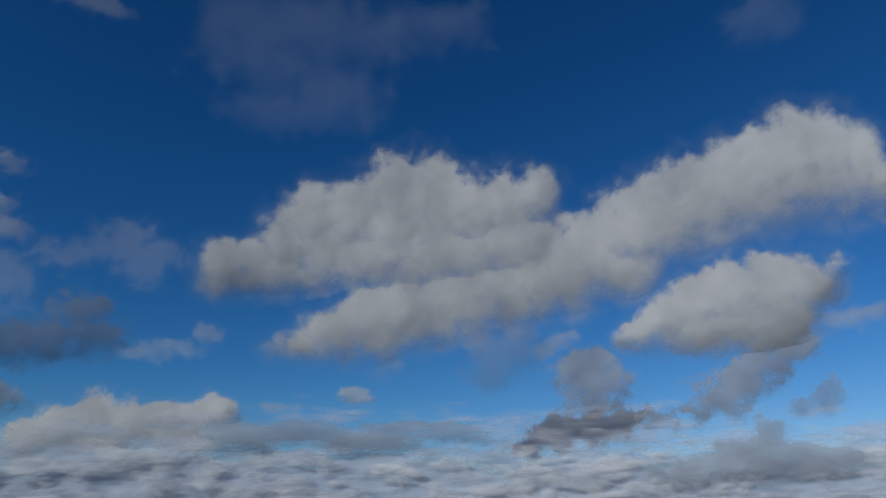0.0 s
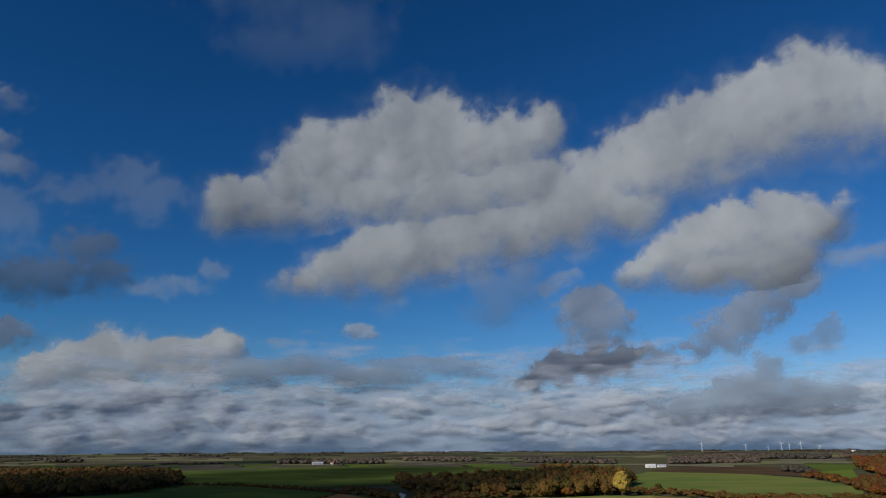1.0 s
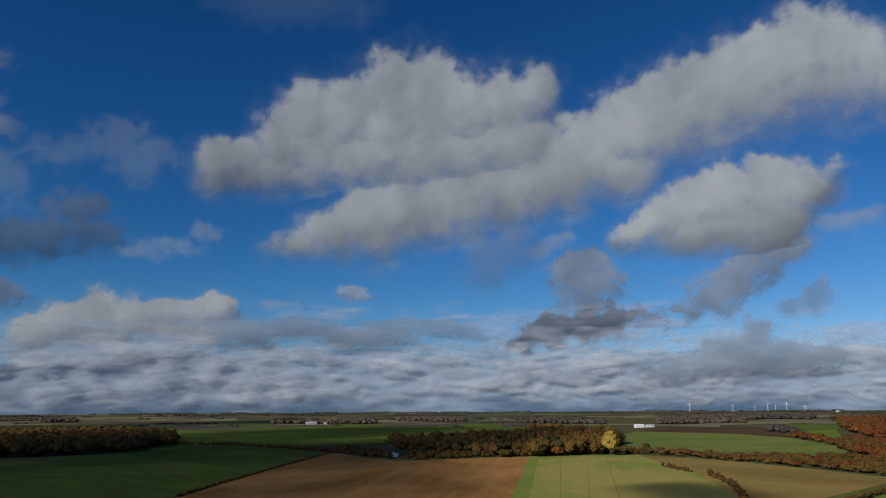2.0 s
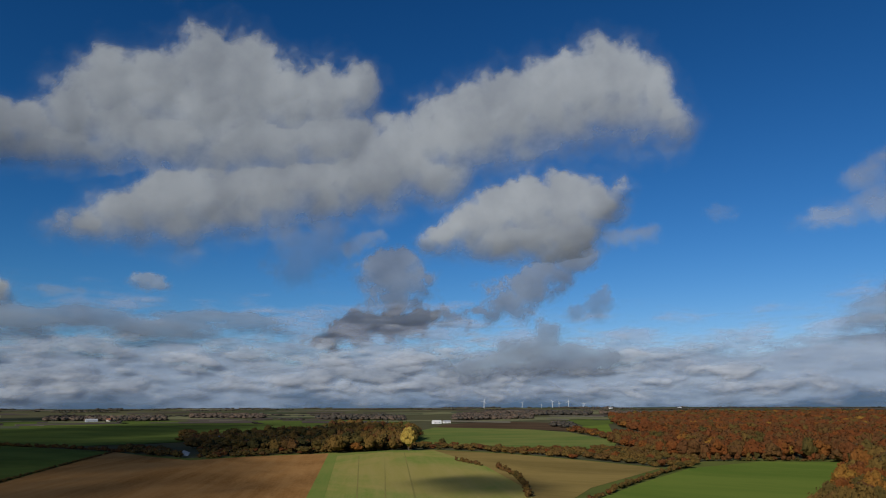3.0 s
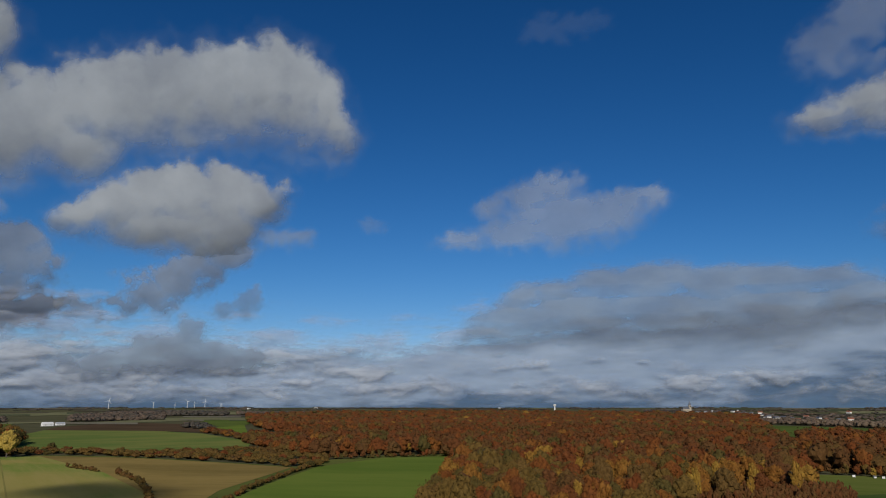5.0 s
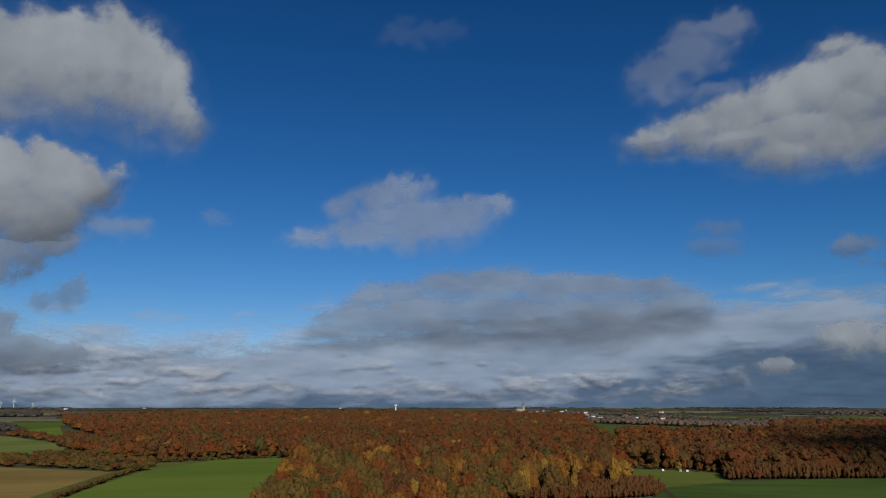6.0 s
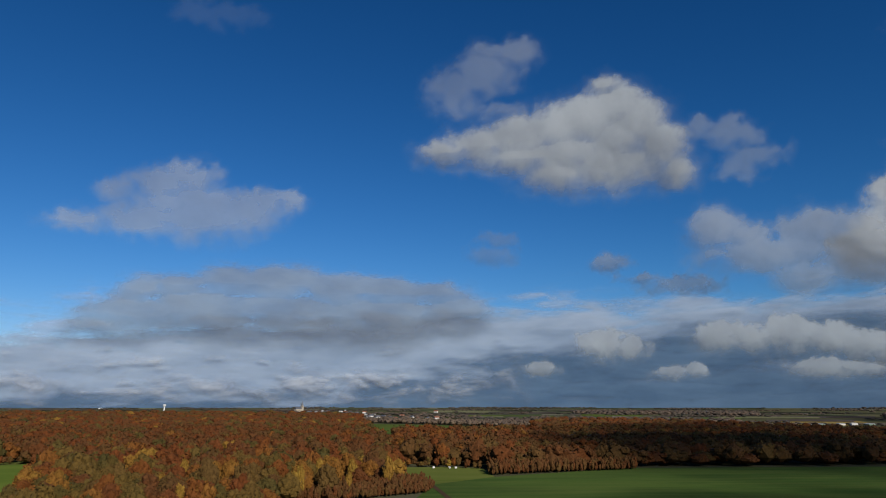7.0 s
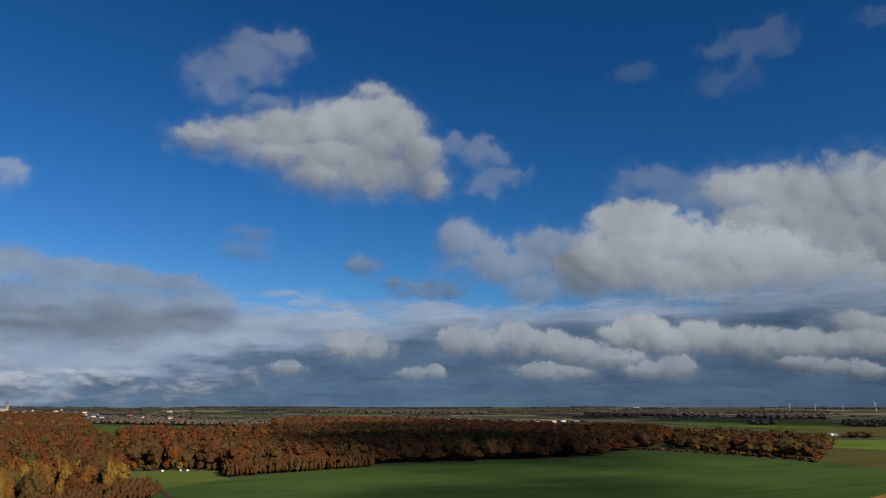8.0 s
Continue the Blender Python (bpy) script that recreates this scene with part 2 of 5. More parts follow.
def cloud(label, puffs, mat, dist=4620.0, cell=0.12, lobes=0.55, curl=0.4, seed=0, name="cloud", firm=0.55, loose=1.8, opacity=1.0, tilt=0.5, flat=1.0, relief=0.3, wander=0.5):
    """One cloud: puffs (azimuth, elevation, half width, half height in degrees) melted into one body, then billowed and frayed.
    firm and loose: how softly its top and its base end; curl: how far its outline is swirled; flat: drawn out along the horizon."""
    p = np.array(puffs, float)
    small = np.minimum(p[:, 2], p[:, 3])
    mean = float(np.mean(small))
    squeeze = math.cos(radians(float(p[:, 1].mean())))
    cell = cell * 1.8
    m = 1.5 * mean + 3 * cell
    us = np.arange((p[:, 0] - p[:, 2] / squeeze).min() - m, (p[:, 0] + p[:, 2] / squeeze).max() + m, cell / squeeze)
    vs = np.arange((p[:, 1] - p[:, 3]).min() - m, (p[:, 1] + p[:, 3]).max() + m, cell)
    u, y = np.meshgrid(us, vs, indexing="ij")
    x = u * squeeze
    s = seed * 7.3
    size = max(mean, 0.5) * 1.3
    nx, ny, nz = x / size / flat, y / size, x * 0 + s
    swirl = curl * mean
    coarse = melted(x, y, p, squeeze, small, mean)
    d = melted(x + swirl * fractal(nx + s, ny, nz, 5, 0.55), y + swirl * fractal(nx, ny + s, nz + 31, 5, 0.55), p, squeeze, small, mean)
    heaps = billow(nx * 1.1 + s, ny * 1.1, nz + 7, 3, 0.5)
    bumps = billow(nx * 2.6 + s, ny * 2.6, nz + 17, 4, 0.6)
    gu, gv = np.gradient(coarse, cell, cell)
    up = -gv / (np.hypot(gu, gv) + 1e-6)
    crown = 0.5 + 0.5 * np.tanh(1.6 * up)
    wisps = fractal(nx * 1.7, ny * 2.2 + s, nz + 23, 5, 0.62)
    rim = loose + (firm - loose) * crown
    d = d + 0.4 * rim + lobes * ((heaps - 0.33) * 0.35 + (bumps - 0.32) * 0.5 * crown + wisps * (0.8 - 0.45 * crown))
    # nothing reaches the margin
    d = np.minimum(d, 1.3 * np.minimum(np.minimum(u - us[0], us[-1] - u) * squeeze, np.minimum(y - vs[0], vs[-1] - y)) / mean - 1.4)
    inside = coarse > 0
    has = inside.any(1)
    top = np.where(has, np.where(inside, y, -99).max(1), np.nan)
    base = np.where(has, np.where(inside, y, 99).min(1), np.nan)
    k = np.arange(len(us))
    width = max(3, int(mean / cell)) | 1
    top, base = (np.convolve(np.pad(np.interp(k, k[has], e[has]), width // 2, "edge"), np.ones(width) / width, "valid") for e in (top, base))
    lift = np.clip(2 * (y - base[:, None]) / np.maximum(top - base, 0.3)[:, None] - 1, -1.1, 1.1)
    height = np.sqrt(np.clip(coarse + 0.6, 0.1, 1.7)) + 0.3 * lobes * billow(nx * 0.9 + s, ny * 0.9, nz + 7, 2, 0.45)
    return cloud_body(us, vs, squeeze, d, height, lift, rim, dist, radians(mean * 0.3) * dist, mat, name, label, opacity, relief, tilt, wander)


def cloud_bank(label, tops, mat, dist=4480.0, low=-0.8, cell=(0.24, 0.1), lobes=0.5, size=(4.0, 1.0), soft=1.6, deep=40.0, seed=0, rim=0.5, full=0.8, foot=None, opacity=1.0, relief=0.5, tilt=0.2, wander=0.6):
    """A layer of cloud along the horizon, up to the elevations in tops (azimuth, elevation)."""
    us = np.arange(tops[0][0], tops[-1][0], cell[0], float)
    vs = np.arange(low, max(t[1] for t in tops) + 1.5, cell[1])
    u, v = np.meshgrid(us, vs, indexing="ij")
    edge = np.interp(us, [t[0] for t in tops], [t[1] for t in tops])[:, None]
    nx, ny, nz = u / size[0], v / size[1], u * 0 + seed * 3.7
    heaps = billow(nx, ny, nz, 4, 0.55)
    wisps = fractal(nx * 1.3 + seed, ny * 1.3, nz + 9, 5, 0.6)
    d = np.minimum((edge - v) / soft, full) + lobes * (1.2 * (heaps - 0.35) + 0.8 * wisps)
    if foot is not None:
        d = np.minimum(d, (v - foot) / 1.1)
    d = np.minimum(d, np.minimum((u - us[0]) / 7.0, (us[-1] - u) / 7.0) - 0.8)
    height = 0.5 + 0.8 * billow(nx, ny, nz, 3, 0.45)
    lift = np.clip((v - edge * 0.45) / np.maximum(edge * 0.55, 0.5), -1, 1)
    return cloud_body(us, vs, 1.0, d, height, lift, np.full(d.shape, rim), dist, deep, mat, "cloud_bank", label, opacity, relief, tilt, wander)


def shade_cloud(x, y, half, seed, reach=2300.0, long=1.0, opacity=0.72):
    """A cloud between the sun and the land at (x, y), which lies in its shade."""
    rel = Vector((x, y, -EYE_HEIGHT)) + bearing(SUN_AZ, SUN_EL) * reach
    d = rel.length
    az, el, k = math.degrees(math.atan2(rel.x, rel.y)) % 360, math.degrees(math.asin(rel.z / d)), math.degrees(half / d)
    puffs = [(az + ox * k * long, el + oy * k, 0.6 * k * long, 0.5 * k) for ox, oy in ((-0.7, -0.1), (0, 0.2), (0.6, 0.0), (-0.2, -0.3), (0.3, 0.35))]
    return cloud("grey-white cumulus that shades the fields", puffs, CLOUD, d, k / 16, seed=seed, firm=1.2, loose=2.0, opacity=opacity)

CLOUD = vapour("cloud_white", (0.393, 0.433, 0.475), (0.285, 0.32, 0.37), 150.0, torn=0.8)
BRIGHT = vapour("cloud_bright", (0.43, 0.478, 0.52), (0.323, 0.364, 0.415), 130.0, torn=0.8)
SMALL_WHITE = vapour("cloud_white_small", (0.41, 0.464, 0.513), (0.295, 0.341, 0.396), 70.0, torn=1.1)
WISP = vapour("cloud_wisp", (0.355, 0.399, 0.445), (0.281, 0.32, 0.37), 170.0, torn=1.7, haze=0.35)
GREY = vapour("cloud_grey", (0.262, 0.305, 0.37), (0.182, 0.217, 0.28), 130.0, torn=1.8, haze=0.35)
SLATE_GREY = vapour("cloud_slate_grey", (0.15, 0.187, 0.25), (0.103, 0.133, 0.19), 130.0, torn=1.6, haze=0.35)
SHEET = vapour("cloud_sheet", (0.271, 0.33, 0.41), (0.201, 0.251, 0.335), 240.0, torn=0.75, flat=2.5, tone=1.6)
HEAP = vapour("cloud_heap", (0.505, 0.56, 0.61), (0.395, 0.44, 0.49), 130.0, torn=0.9)
# bluer than the higher clouds: distant haze is mixed into the layer's colours
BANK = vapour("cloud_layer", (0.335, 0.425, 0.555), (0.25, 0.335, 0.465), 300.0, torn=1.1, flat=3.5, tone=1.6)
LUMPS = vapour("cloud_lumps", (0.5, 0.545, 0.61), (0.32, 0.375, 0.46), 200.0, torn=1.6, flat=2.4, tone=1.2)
LILAC = vapour("cloud_veil", (0.4, 0.45, 0.56), (0.34, 0.39, 0.5), 260.0, torn=1.6, flat=2.5)
# darker copy of the layer: shade from other clouds is put into its colour
SHADED_BANK = vapour("shaded_layer", (0.112, 0.191, 0.305), (0.084, 0.151, 0.254), 300.0, torn=1.2, flat=3.5, tone=1.2)

GRASS = land("meadow_grass", (0.08, 0.1, 0.025), (0.12, 0.14, 0.034), (0.15, 0.15, 0.05))
BRIGHT_CROP = land("bright_crop", (0.09, 0.15, 0.024), (0.13, 0.185, 0.032), (0.18, 0.19, 0.045), turn=60, streak=0.14)
# three far-land tones: the greying of distant haze is put into the colours
HAZED_GREEN = land("hazed_green", (0.05, 0.065, 0.035), (0.075, 0.09, 0.05), (0.1, 0.1, 0.07))
HAZED_TAN = land("hazed_tan", (0.13, 0.12, 0.085), (0.18, 0.165, 0.12), (0.2, 0.185, 0.14))
HAZED_BROWN = land("hazed_brown", (0.06, 0.05, 0.045), (0.095, 0.08, 0.068), (0.115, 0.095, 0.08))
WHEAT = land("young_wheat", (0.052, 0.088, 0.02), (0.09, 0.132, 0.028), (0.13, 0.14, 0.042), turn=40, streak=0.35)
SPROUT = land("sprouting_crop", (0.149, 0.218, 0.04), (0.287, 0.253, 0.069), (0.356, 0.287, 0.103), turn=-80, streak=0.45)
PLOUGH = land("ploughed_soil", (0.195, 0.091, 0.026), (0.325, 0.163, 0.052), (0.442, 0.26, 0.104), turn=-81, streak=0.3)
STUBBLE = land("stubble", (0.162, 0.12, 0.036), (0.24, 0.174, 0.054), (0.36, 0.258, 0.102), turn=50, streak=0.18)
DARK_SOIL = land("dark_soil", (0.06, 0.042, 0.026), (0.09, 0.06, 0.038), (0.11, 0.075, 0.045), turn=10)
PALE = land("pale_field", (0.12, 0.135, 0.065), (0.17, 0.17, 0.09), (0.2, 0.175, 0.11), turn=15)

LEAF_STOPS = [(0.0, (0.022, 0.026, 0.011)), (0.12, (0.074, 0.058, 0.018)), (0.24, (0.122, 0.076, 0.021)), (0.36, (0.1, 0.058, 0.02)),
              (0.48, (0.1, 0.045, 0.018)), (0.62, (0.135, 0.043, 0.014)), (0.76, (0.185, 0.085, 0.019)), (0.88, (0.25, 0.155, 0.029)), (1.0, (0.37, 0.275, 0.065))]
# leaf colours of far woods, greyed: haze is painted into them
HAZED_STOPS = [(0.0, (0.036, 0.04, 0.038)), (0.3, (0.074, 0.065, 0.055)), (0.6, (0.12, 0.088, 0.07)), (1.0, (0.17, 0.13, 0.09))]
LEAVES = leafy("autumn_leaves", LEAF_STOPS, True)
LEAVES_STUFF = leafy("autumn_leaves_wood", LEAF_STOPS, False)
LEAVES_HAZED = leafy("hazed_far_woods", HAZED_STOPS, False)
BARK = plain("bark", (0.09, 0.07, 0.055), 0.9)
WHITE = plain("white_paint", (0.8, 0.8, 0.78), 0.5, size=0.3)
WHITE_WALL = plain("white_render", (0.72, 0.69, 0.64), 0.85)
STONE = plain("church_stone", (0.42, 0.36, 0.28), 0.9)
SLATE = plain("slate_roof", (0.09, 0.095, 0.11), 0.6)
TILES = plain("red_tile_roof", (0.24, 0.09, 0.05), 0.8)
STEEL_GREEN = plain("green_cladding", (0.2, 0.3, 0.22), 0.5)
STEEL_GREY = plain("grey_roof_sheet", (0.4, 0.42, 0.45), 0.45)
GLASS = plain("dark_glass", (0.03, 0.035, 0.04), 0.15)
RUBBER = plain("tyre_rubber", (0.02, 0.02, 0.02), 0.8)
CHALK = plain("chalk_track", (0.5, 0.46, 0.38), 0.95)

MIXED_CROP = land("patchy_crop", (0.086, 0.149, 0.034), (0.155, 0.184, 0.048), (0.218, 0.201, 0.069), turn=5, streak=0.35)
WHEEL = land("wheel_track", (0.18, 0.19, 0.05), (0.24, 0.21, 0.065), (0.27, 0.22, 0.08))
GREEN_SPROUT = land("green_headland", (0.132, 0.204, 0.04), (0.187, 0.22, 0.051), (0.242, 0.231, 0.066), turn=-80, streak=0.4)
LEY = land("deep_green_wheat", (0.036, 0.078, 0.019), (0.068, 0.12, 0.026), (0.105, 0.13, 0.036), turn=70, streak=0.6, lines=0.35, line_gap=9.0)
OLIVE = land("olive_fallow", (0.075, 0.07, 0.022), (0.11, 0.095, 0.032), (0.14, 0.115, 0.045), turn=70, streak=0.5)
MEADOW = land("mown_meadow", (0.085, 0.12, 0.022), (0.125, 0.155, 0.032), (0.16, 0.165, 0.05), turn=70, streak=0.4)
FARMLAND = land("rough_farmland", (0.065, 0.07, 0.035), (0.09, 0.088, 0.048), (0.12, 0.108, 0.068))

# ---- the ground: one sheet to the horizon ----
def ground_sheet():
    rings = np.concatenate([[20.0], np.linspace(60, 1500, 16), np.linspace(1600, 6500, 50)])
    n = 240
    a = np.arange(n) * 2 * math.pi / n
    rr, aa = np.meshgrid(rings, a, indexing="ij")
    x, y = rr * np.sin(aa), rr * np.cos(aa)
    v = np.stack([x, y, terrain(x, y)], -1).reshape(-1, 3)
    i, j = np.meshgrid(np.arange(len(rings) - 1), np.arange(n), indexing="ij")
    k = (j + 1) % n
    q = np.stack([i * n + j, i * n + k, (i + 1) * n + k, (i + 1) * n + j], -1).reshape(-1, 4)[:, ::-1]
    v = np.concatenate([v, [[0, 0, 0]]])
    fan = np.stack([np.full(n, len(v) - 1), (np.arange(n) + 1) % n, np.arange(n)], 1)
    ob = new("ground", mesh_of("ground", v, q, fan, FARMLAND))
    return tagged(ob, "green farmland plain rising gently to the horizon", "ground", kind="structure")


ground_sheet()


def field(corners, mat, label, lift=0.15, grain=120.0, name="field"):
    """A field's surface, draped on the ground between its corners."""
    bm = bmesh.new()
    f = bm.faces.new([bm.verts.new((x, y, 0)) for x, y in corners])
    far = max(math.hypot(x, y) for x, y in corners)
    bmesh.ops.triangulate(bm, faces=[f])
    if far > 1500:
        for _ in range(6):
            long = [e for e in bm.edges if e.calc_length() > grain]
            if not long:
                break
            bmesh.ops.subdivide_edges(bm, edges=long, cuts=1)
            bmesh.ops.triangulate(bm, faces=bm.faces[:])
    for v in bm.verts:
        v.co.z = float(terrain(v.co.x, v.co.y)) + lift + (0.5 if far > 1500 else 0)
    bmesh.ops.recalc_face_normals(bm, faces=bm.faces[:])
    if sum(f.normal.z for f in bm.faces) < 0:
        bmesh.ops.reverse_faces(bm, faces=bm.faces[:])
    me = bpy.data.meshes.new(name)
    bm.to_mesh(me)
    bm.free()
    me.materials.append(mat)
    return tagged(new(name, me), label, "field", "fields", "structure")


field([(-496, 723), (-476, 937), (-450, 1268), (-330, 1212), (-146, 1000), (-173, 470), (-177, 330)], WHEAT, "dark green field of young winter wheat", 0.2)
field([(-146, 1000), (-89, 889), (-44, 817), (15, 856), (109, 885), (36, 411), (-173, 470)], PLOUGH, "bare brown ploughed field", 0.18)
field([(109, 885), (176, 922), (243, 901), (225, 648), (191, 469), (168, 398), (36, 411)], SPROUT, "pale green field with wheel tracks", 0.22)
field([(235, 926), (308, 810), (344, 686), (367, 584), (235, 461), (186, 396), (168, 398), (191, 469), (225, 648), (243, 901)], STUBBLE, "tan stubble field between two hedges", 0.2)
field([(200, 395), (287, 481), (391, 575), (503, 620), (576, 587), (395, 409), (318, 353), (267, 315)], BRIGHT_CROP, "bright green field in front of the wood", 0.24)
field([(369, 1523), (480, 1773), (650, 1630), (664, 1384), (575, 1033), (474, 861), (343, 866), (242, 1003)], MIXED_CROP, "pale green and tan sloping field", 0.2)
field([(361, 1210), (473, 1236), (522, 1108), (532, 963), (451, 897), (371, 932), (308, 994)], STUBBLE, "tan patch of thin growth on a sloping field", 0.27)
field([(562, 1960), (789, 2197), (920, 1913), (699, 1433), (637, 1599), (480, 1773)], DARK_SOIL, "dark brown bare field", 0.25)
field([(843, 1691), (983, 1809), (752, 1368), (599, 969), (540, 875), (539, 963), (665, 1279)], BRIGHT_CROP, "bright green meadow strip beside the wood", 0.25)
field([(1054, 2227), (1262, 2272), (1015, 1842), (853, 1688)], WHEAT, "dark green far field", 0.3)
field([(741, 2265), (1176, 2572), (1504, 2664), (1854, 2652), (1653, 2367), (1321, 2377), (1022, 2238), (692, 2118)], PALE, "light green far field strip", 0.35)
field([(-1161, 2145), (-631, 2133), (-146, 2043), (478, 2071), (401, 1680), (116, 1417), (-86, 1216), (-249, 1131), (-509, 1386), (-908, 1680)], WHEAT, "dark green wheat field behind the woods", 0.2)
field([(-1406, 2592), (-811, 2737), (-341, 2583), (50, 2473), (336, 2608), (566, 2368), (478, 2071), (-149, 2087), (-1185, 2189)], WHEAT, "green far field in a streak of light", 0.25)
field([(-1734, 3368), (-1401, 3508), (-920, 3352), (-808, 2946), (-1497, 2912)], PALE, "pale far field", 0.3)
field([(-612, 3176), (16, 3381), (511, 3188), (320, 2822), (-110, 2685), (-462, 2721)], PALE, "pale green far field", 0.3)
field([(685, 3428), (1142, 3484), (1046, 3115), (620, 2986)], PALE, "pale far field", 0.3)
field([(1390, 3271), (2145, 3066), (1944, 2781), (1391, 2885)], PALE, "pale green far field", 0.35)
# beside the forest and beyond the village
field([(507, 160), (575, 130), (624, 89), (694, 27), (776, -198), (906, -295), (810, -370), (703, -404), (753, -450), (558, -409), (299, -216), (279, 1), (418, 144)], LEY, "large green wheat field along the wood", 0.2)
field([(637, 229), (656, 185), (643, 156), (575, 130), (507, 160), (525, 185)], MEADOW, "small mown meadow with parked vans", 0.25)
field([(710, -412), (939, -563), (888, -604), (723, -569), (536, -419), (622, -416)], OLIVE, "olive brown field with thin growth", 0.24)
field([(1131, -671), (1143, -780), (1037, -820), (745, -587), (888, -604), (939, -563)], BRIGHT_CROP, "bright green field at the wood's corner", 0.22)
field([(432, -277), (507, -372), (325, -235), (342, -209)], PLOUGH, "brown ploughed field corner", 0.3)
field([(1942, 801), (1912, 592), (1802, 315), (1350, 215), (1227, 351), (1299, 529)], WHEAT, "dark green field among the trees", 0.2)
field([(3308, 431), (3227, 26), (2812, -274), (2484, -230), (2561, 138)], WHEAT, "dark green far field strip", 0.3)
field([(2368, -229), (2512, -568), (2229, -556), (2051, -398), (2066, -208)], STUBBLE, "brown far field", 0.3)
field([(2316, -707), (2442, -1000), (2113, -1225), (1833, -1255), (1579, -1080), (1616, -830), (1923, -740)], WHEAT, "green far field", 0.3)
field([(2497, -683), (2615, -1113), (2374, -1300), (2279, -933), (2316, -707)], PALE, "pale far field", 0.32)
field([(2859, -1334), (3018, -1655), (2821, -1938), (2569, -1764), (2534, -1429)], PALE, "pale green far field", 0.34)
field([(1526, -808), (1699, -1163), (1285, -877), (1228, -729)], OLIVE, "brown far field", 0.34)
field([(3700, 1206), (3878, 858), (3469, 741), (3326, 1058)], PALE, "pale far field", 0.34)
field([(3255, 938), (3220, 419), (2497, 400), (2594, 804)], WHEAT, "green far field", 0.32)

# rough grass between the fields
field([(-157, 429), (-146, 1000), (-47, 854), (111, 907), (249, 924), (315, 829), (373, 593), (390, 562), (414, 516), (307, 385)], GRASS, "rough grass verges between the fields", 0.06, name="verge")
field([(185, 383), (417, 634), (525, 648), (612, 606), (296, 294)], GRASS, "rough grass verge along the wood", 0.09, name="verge")
# wheel tracks, a chalk yard and the green headland of the pale field
for ring in ([(136, 831), (137, 831), (72, 441), (71, 441)], [(169, 847), (169, 847), (89, 439), (88, 439)], [(198, 874), (199, 874), (107, 437), (106, 438)]):
    field(ring, WHEEL, "pair of wheel tracks through the crop", 0.3, name="wheel_track")
field([(109, 885), (176, 922), (243, 901), (176, 887), (112, 834), (70, 560), (52, 443), (36, 411)], GREEN_SPROUT, "bright green headland along the ploughed field", 0.28)


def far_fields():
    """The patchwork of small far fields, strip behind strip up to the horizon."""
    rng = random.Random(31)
    # the green, brown and tan materials carry distance haze in their colour
    kinds = ((HAZED_GREEN, "green"), (HAZED_GREEN, "green"), (HAZED_BROWN, "dark brown"), (HAZED_TAN, "tan"), (HAZED_BROWN, "brown"), (PALE, "pale green"))
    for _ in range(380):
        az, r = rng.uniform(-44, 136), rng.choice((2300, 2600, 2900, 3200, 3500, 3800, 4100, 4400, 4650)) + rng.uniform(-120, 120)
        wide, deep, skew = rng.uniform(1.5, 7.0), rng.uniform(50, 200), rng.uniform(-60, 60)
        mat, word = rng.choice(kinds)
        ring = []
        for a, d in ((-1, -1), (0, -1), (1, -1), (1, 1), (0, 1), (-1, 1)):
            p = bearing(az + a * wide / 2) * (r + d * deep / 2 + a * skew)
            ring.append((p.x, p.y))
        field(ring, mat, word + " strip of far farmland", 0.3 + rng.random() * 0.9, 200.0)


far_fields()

# ---- trees ----
ICO = {}
for level in (1, 2, 3):
    b = bmesh.new()
    bmesh.ops.create_icosphere(b, subdivisions=level, radius=1.0)
    b.verts.ensure_lookup_table()
    ICO[level] = (np.array([v.co[:] for v in b.verts]), np.array([[v.index for v in f.verts] for f in b.faces]))
    b.free()


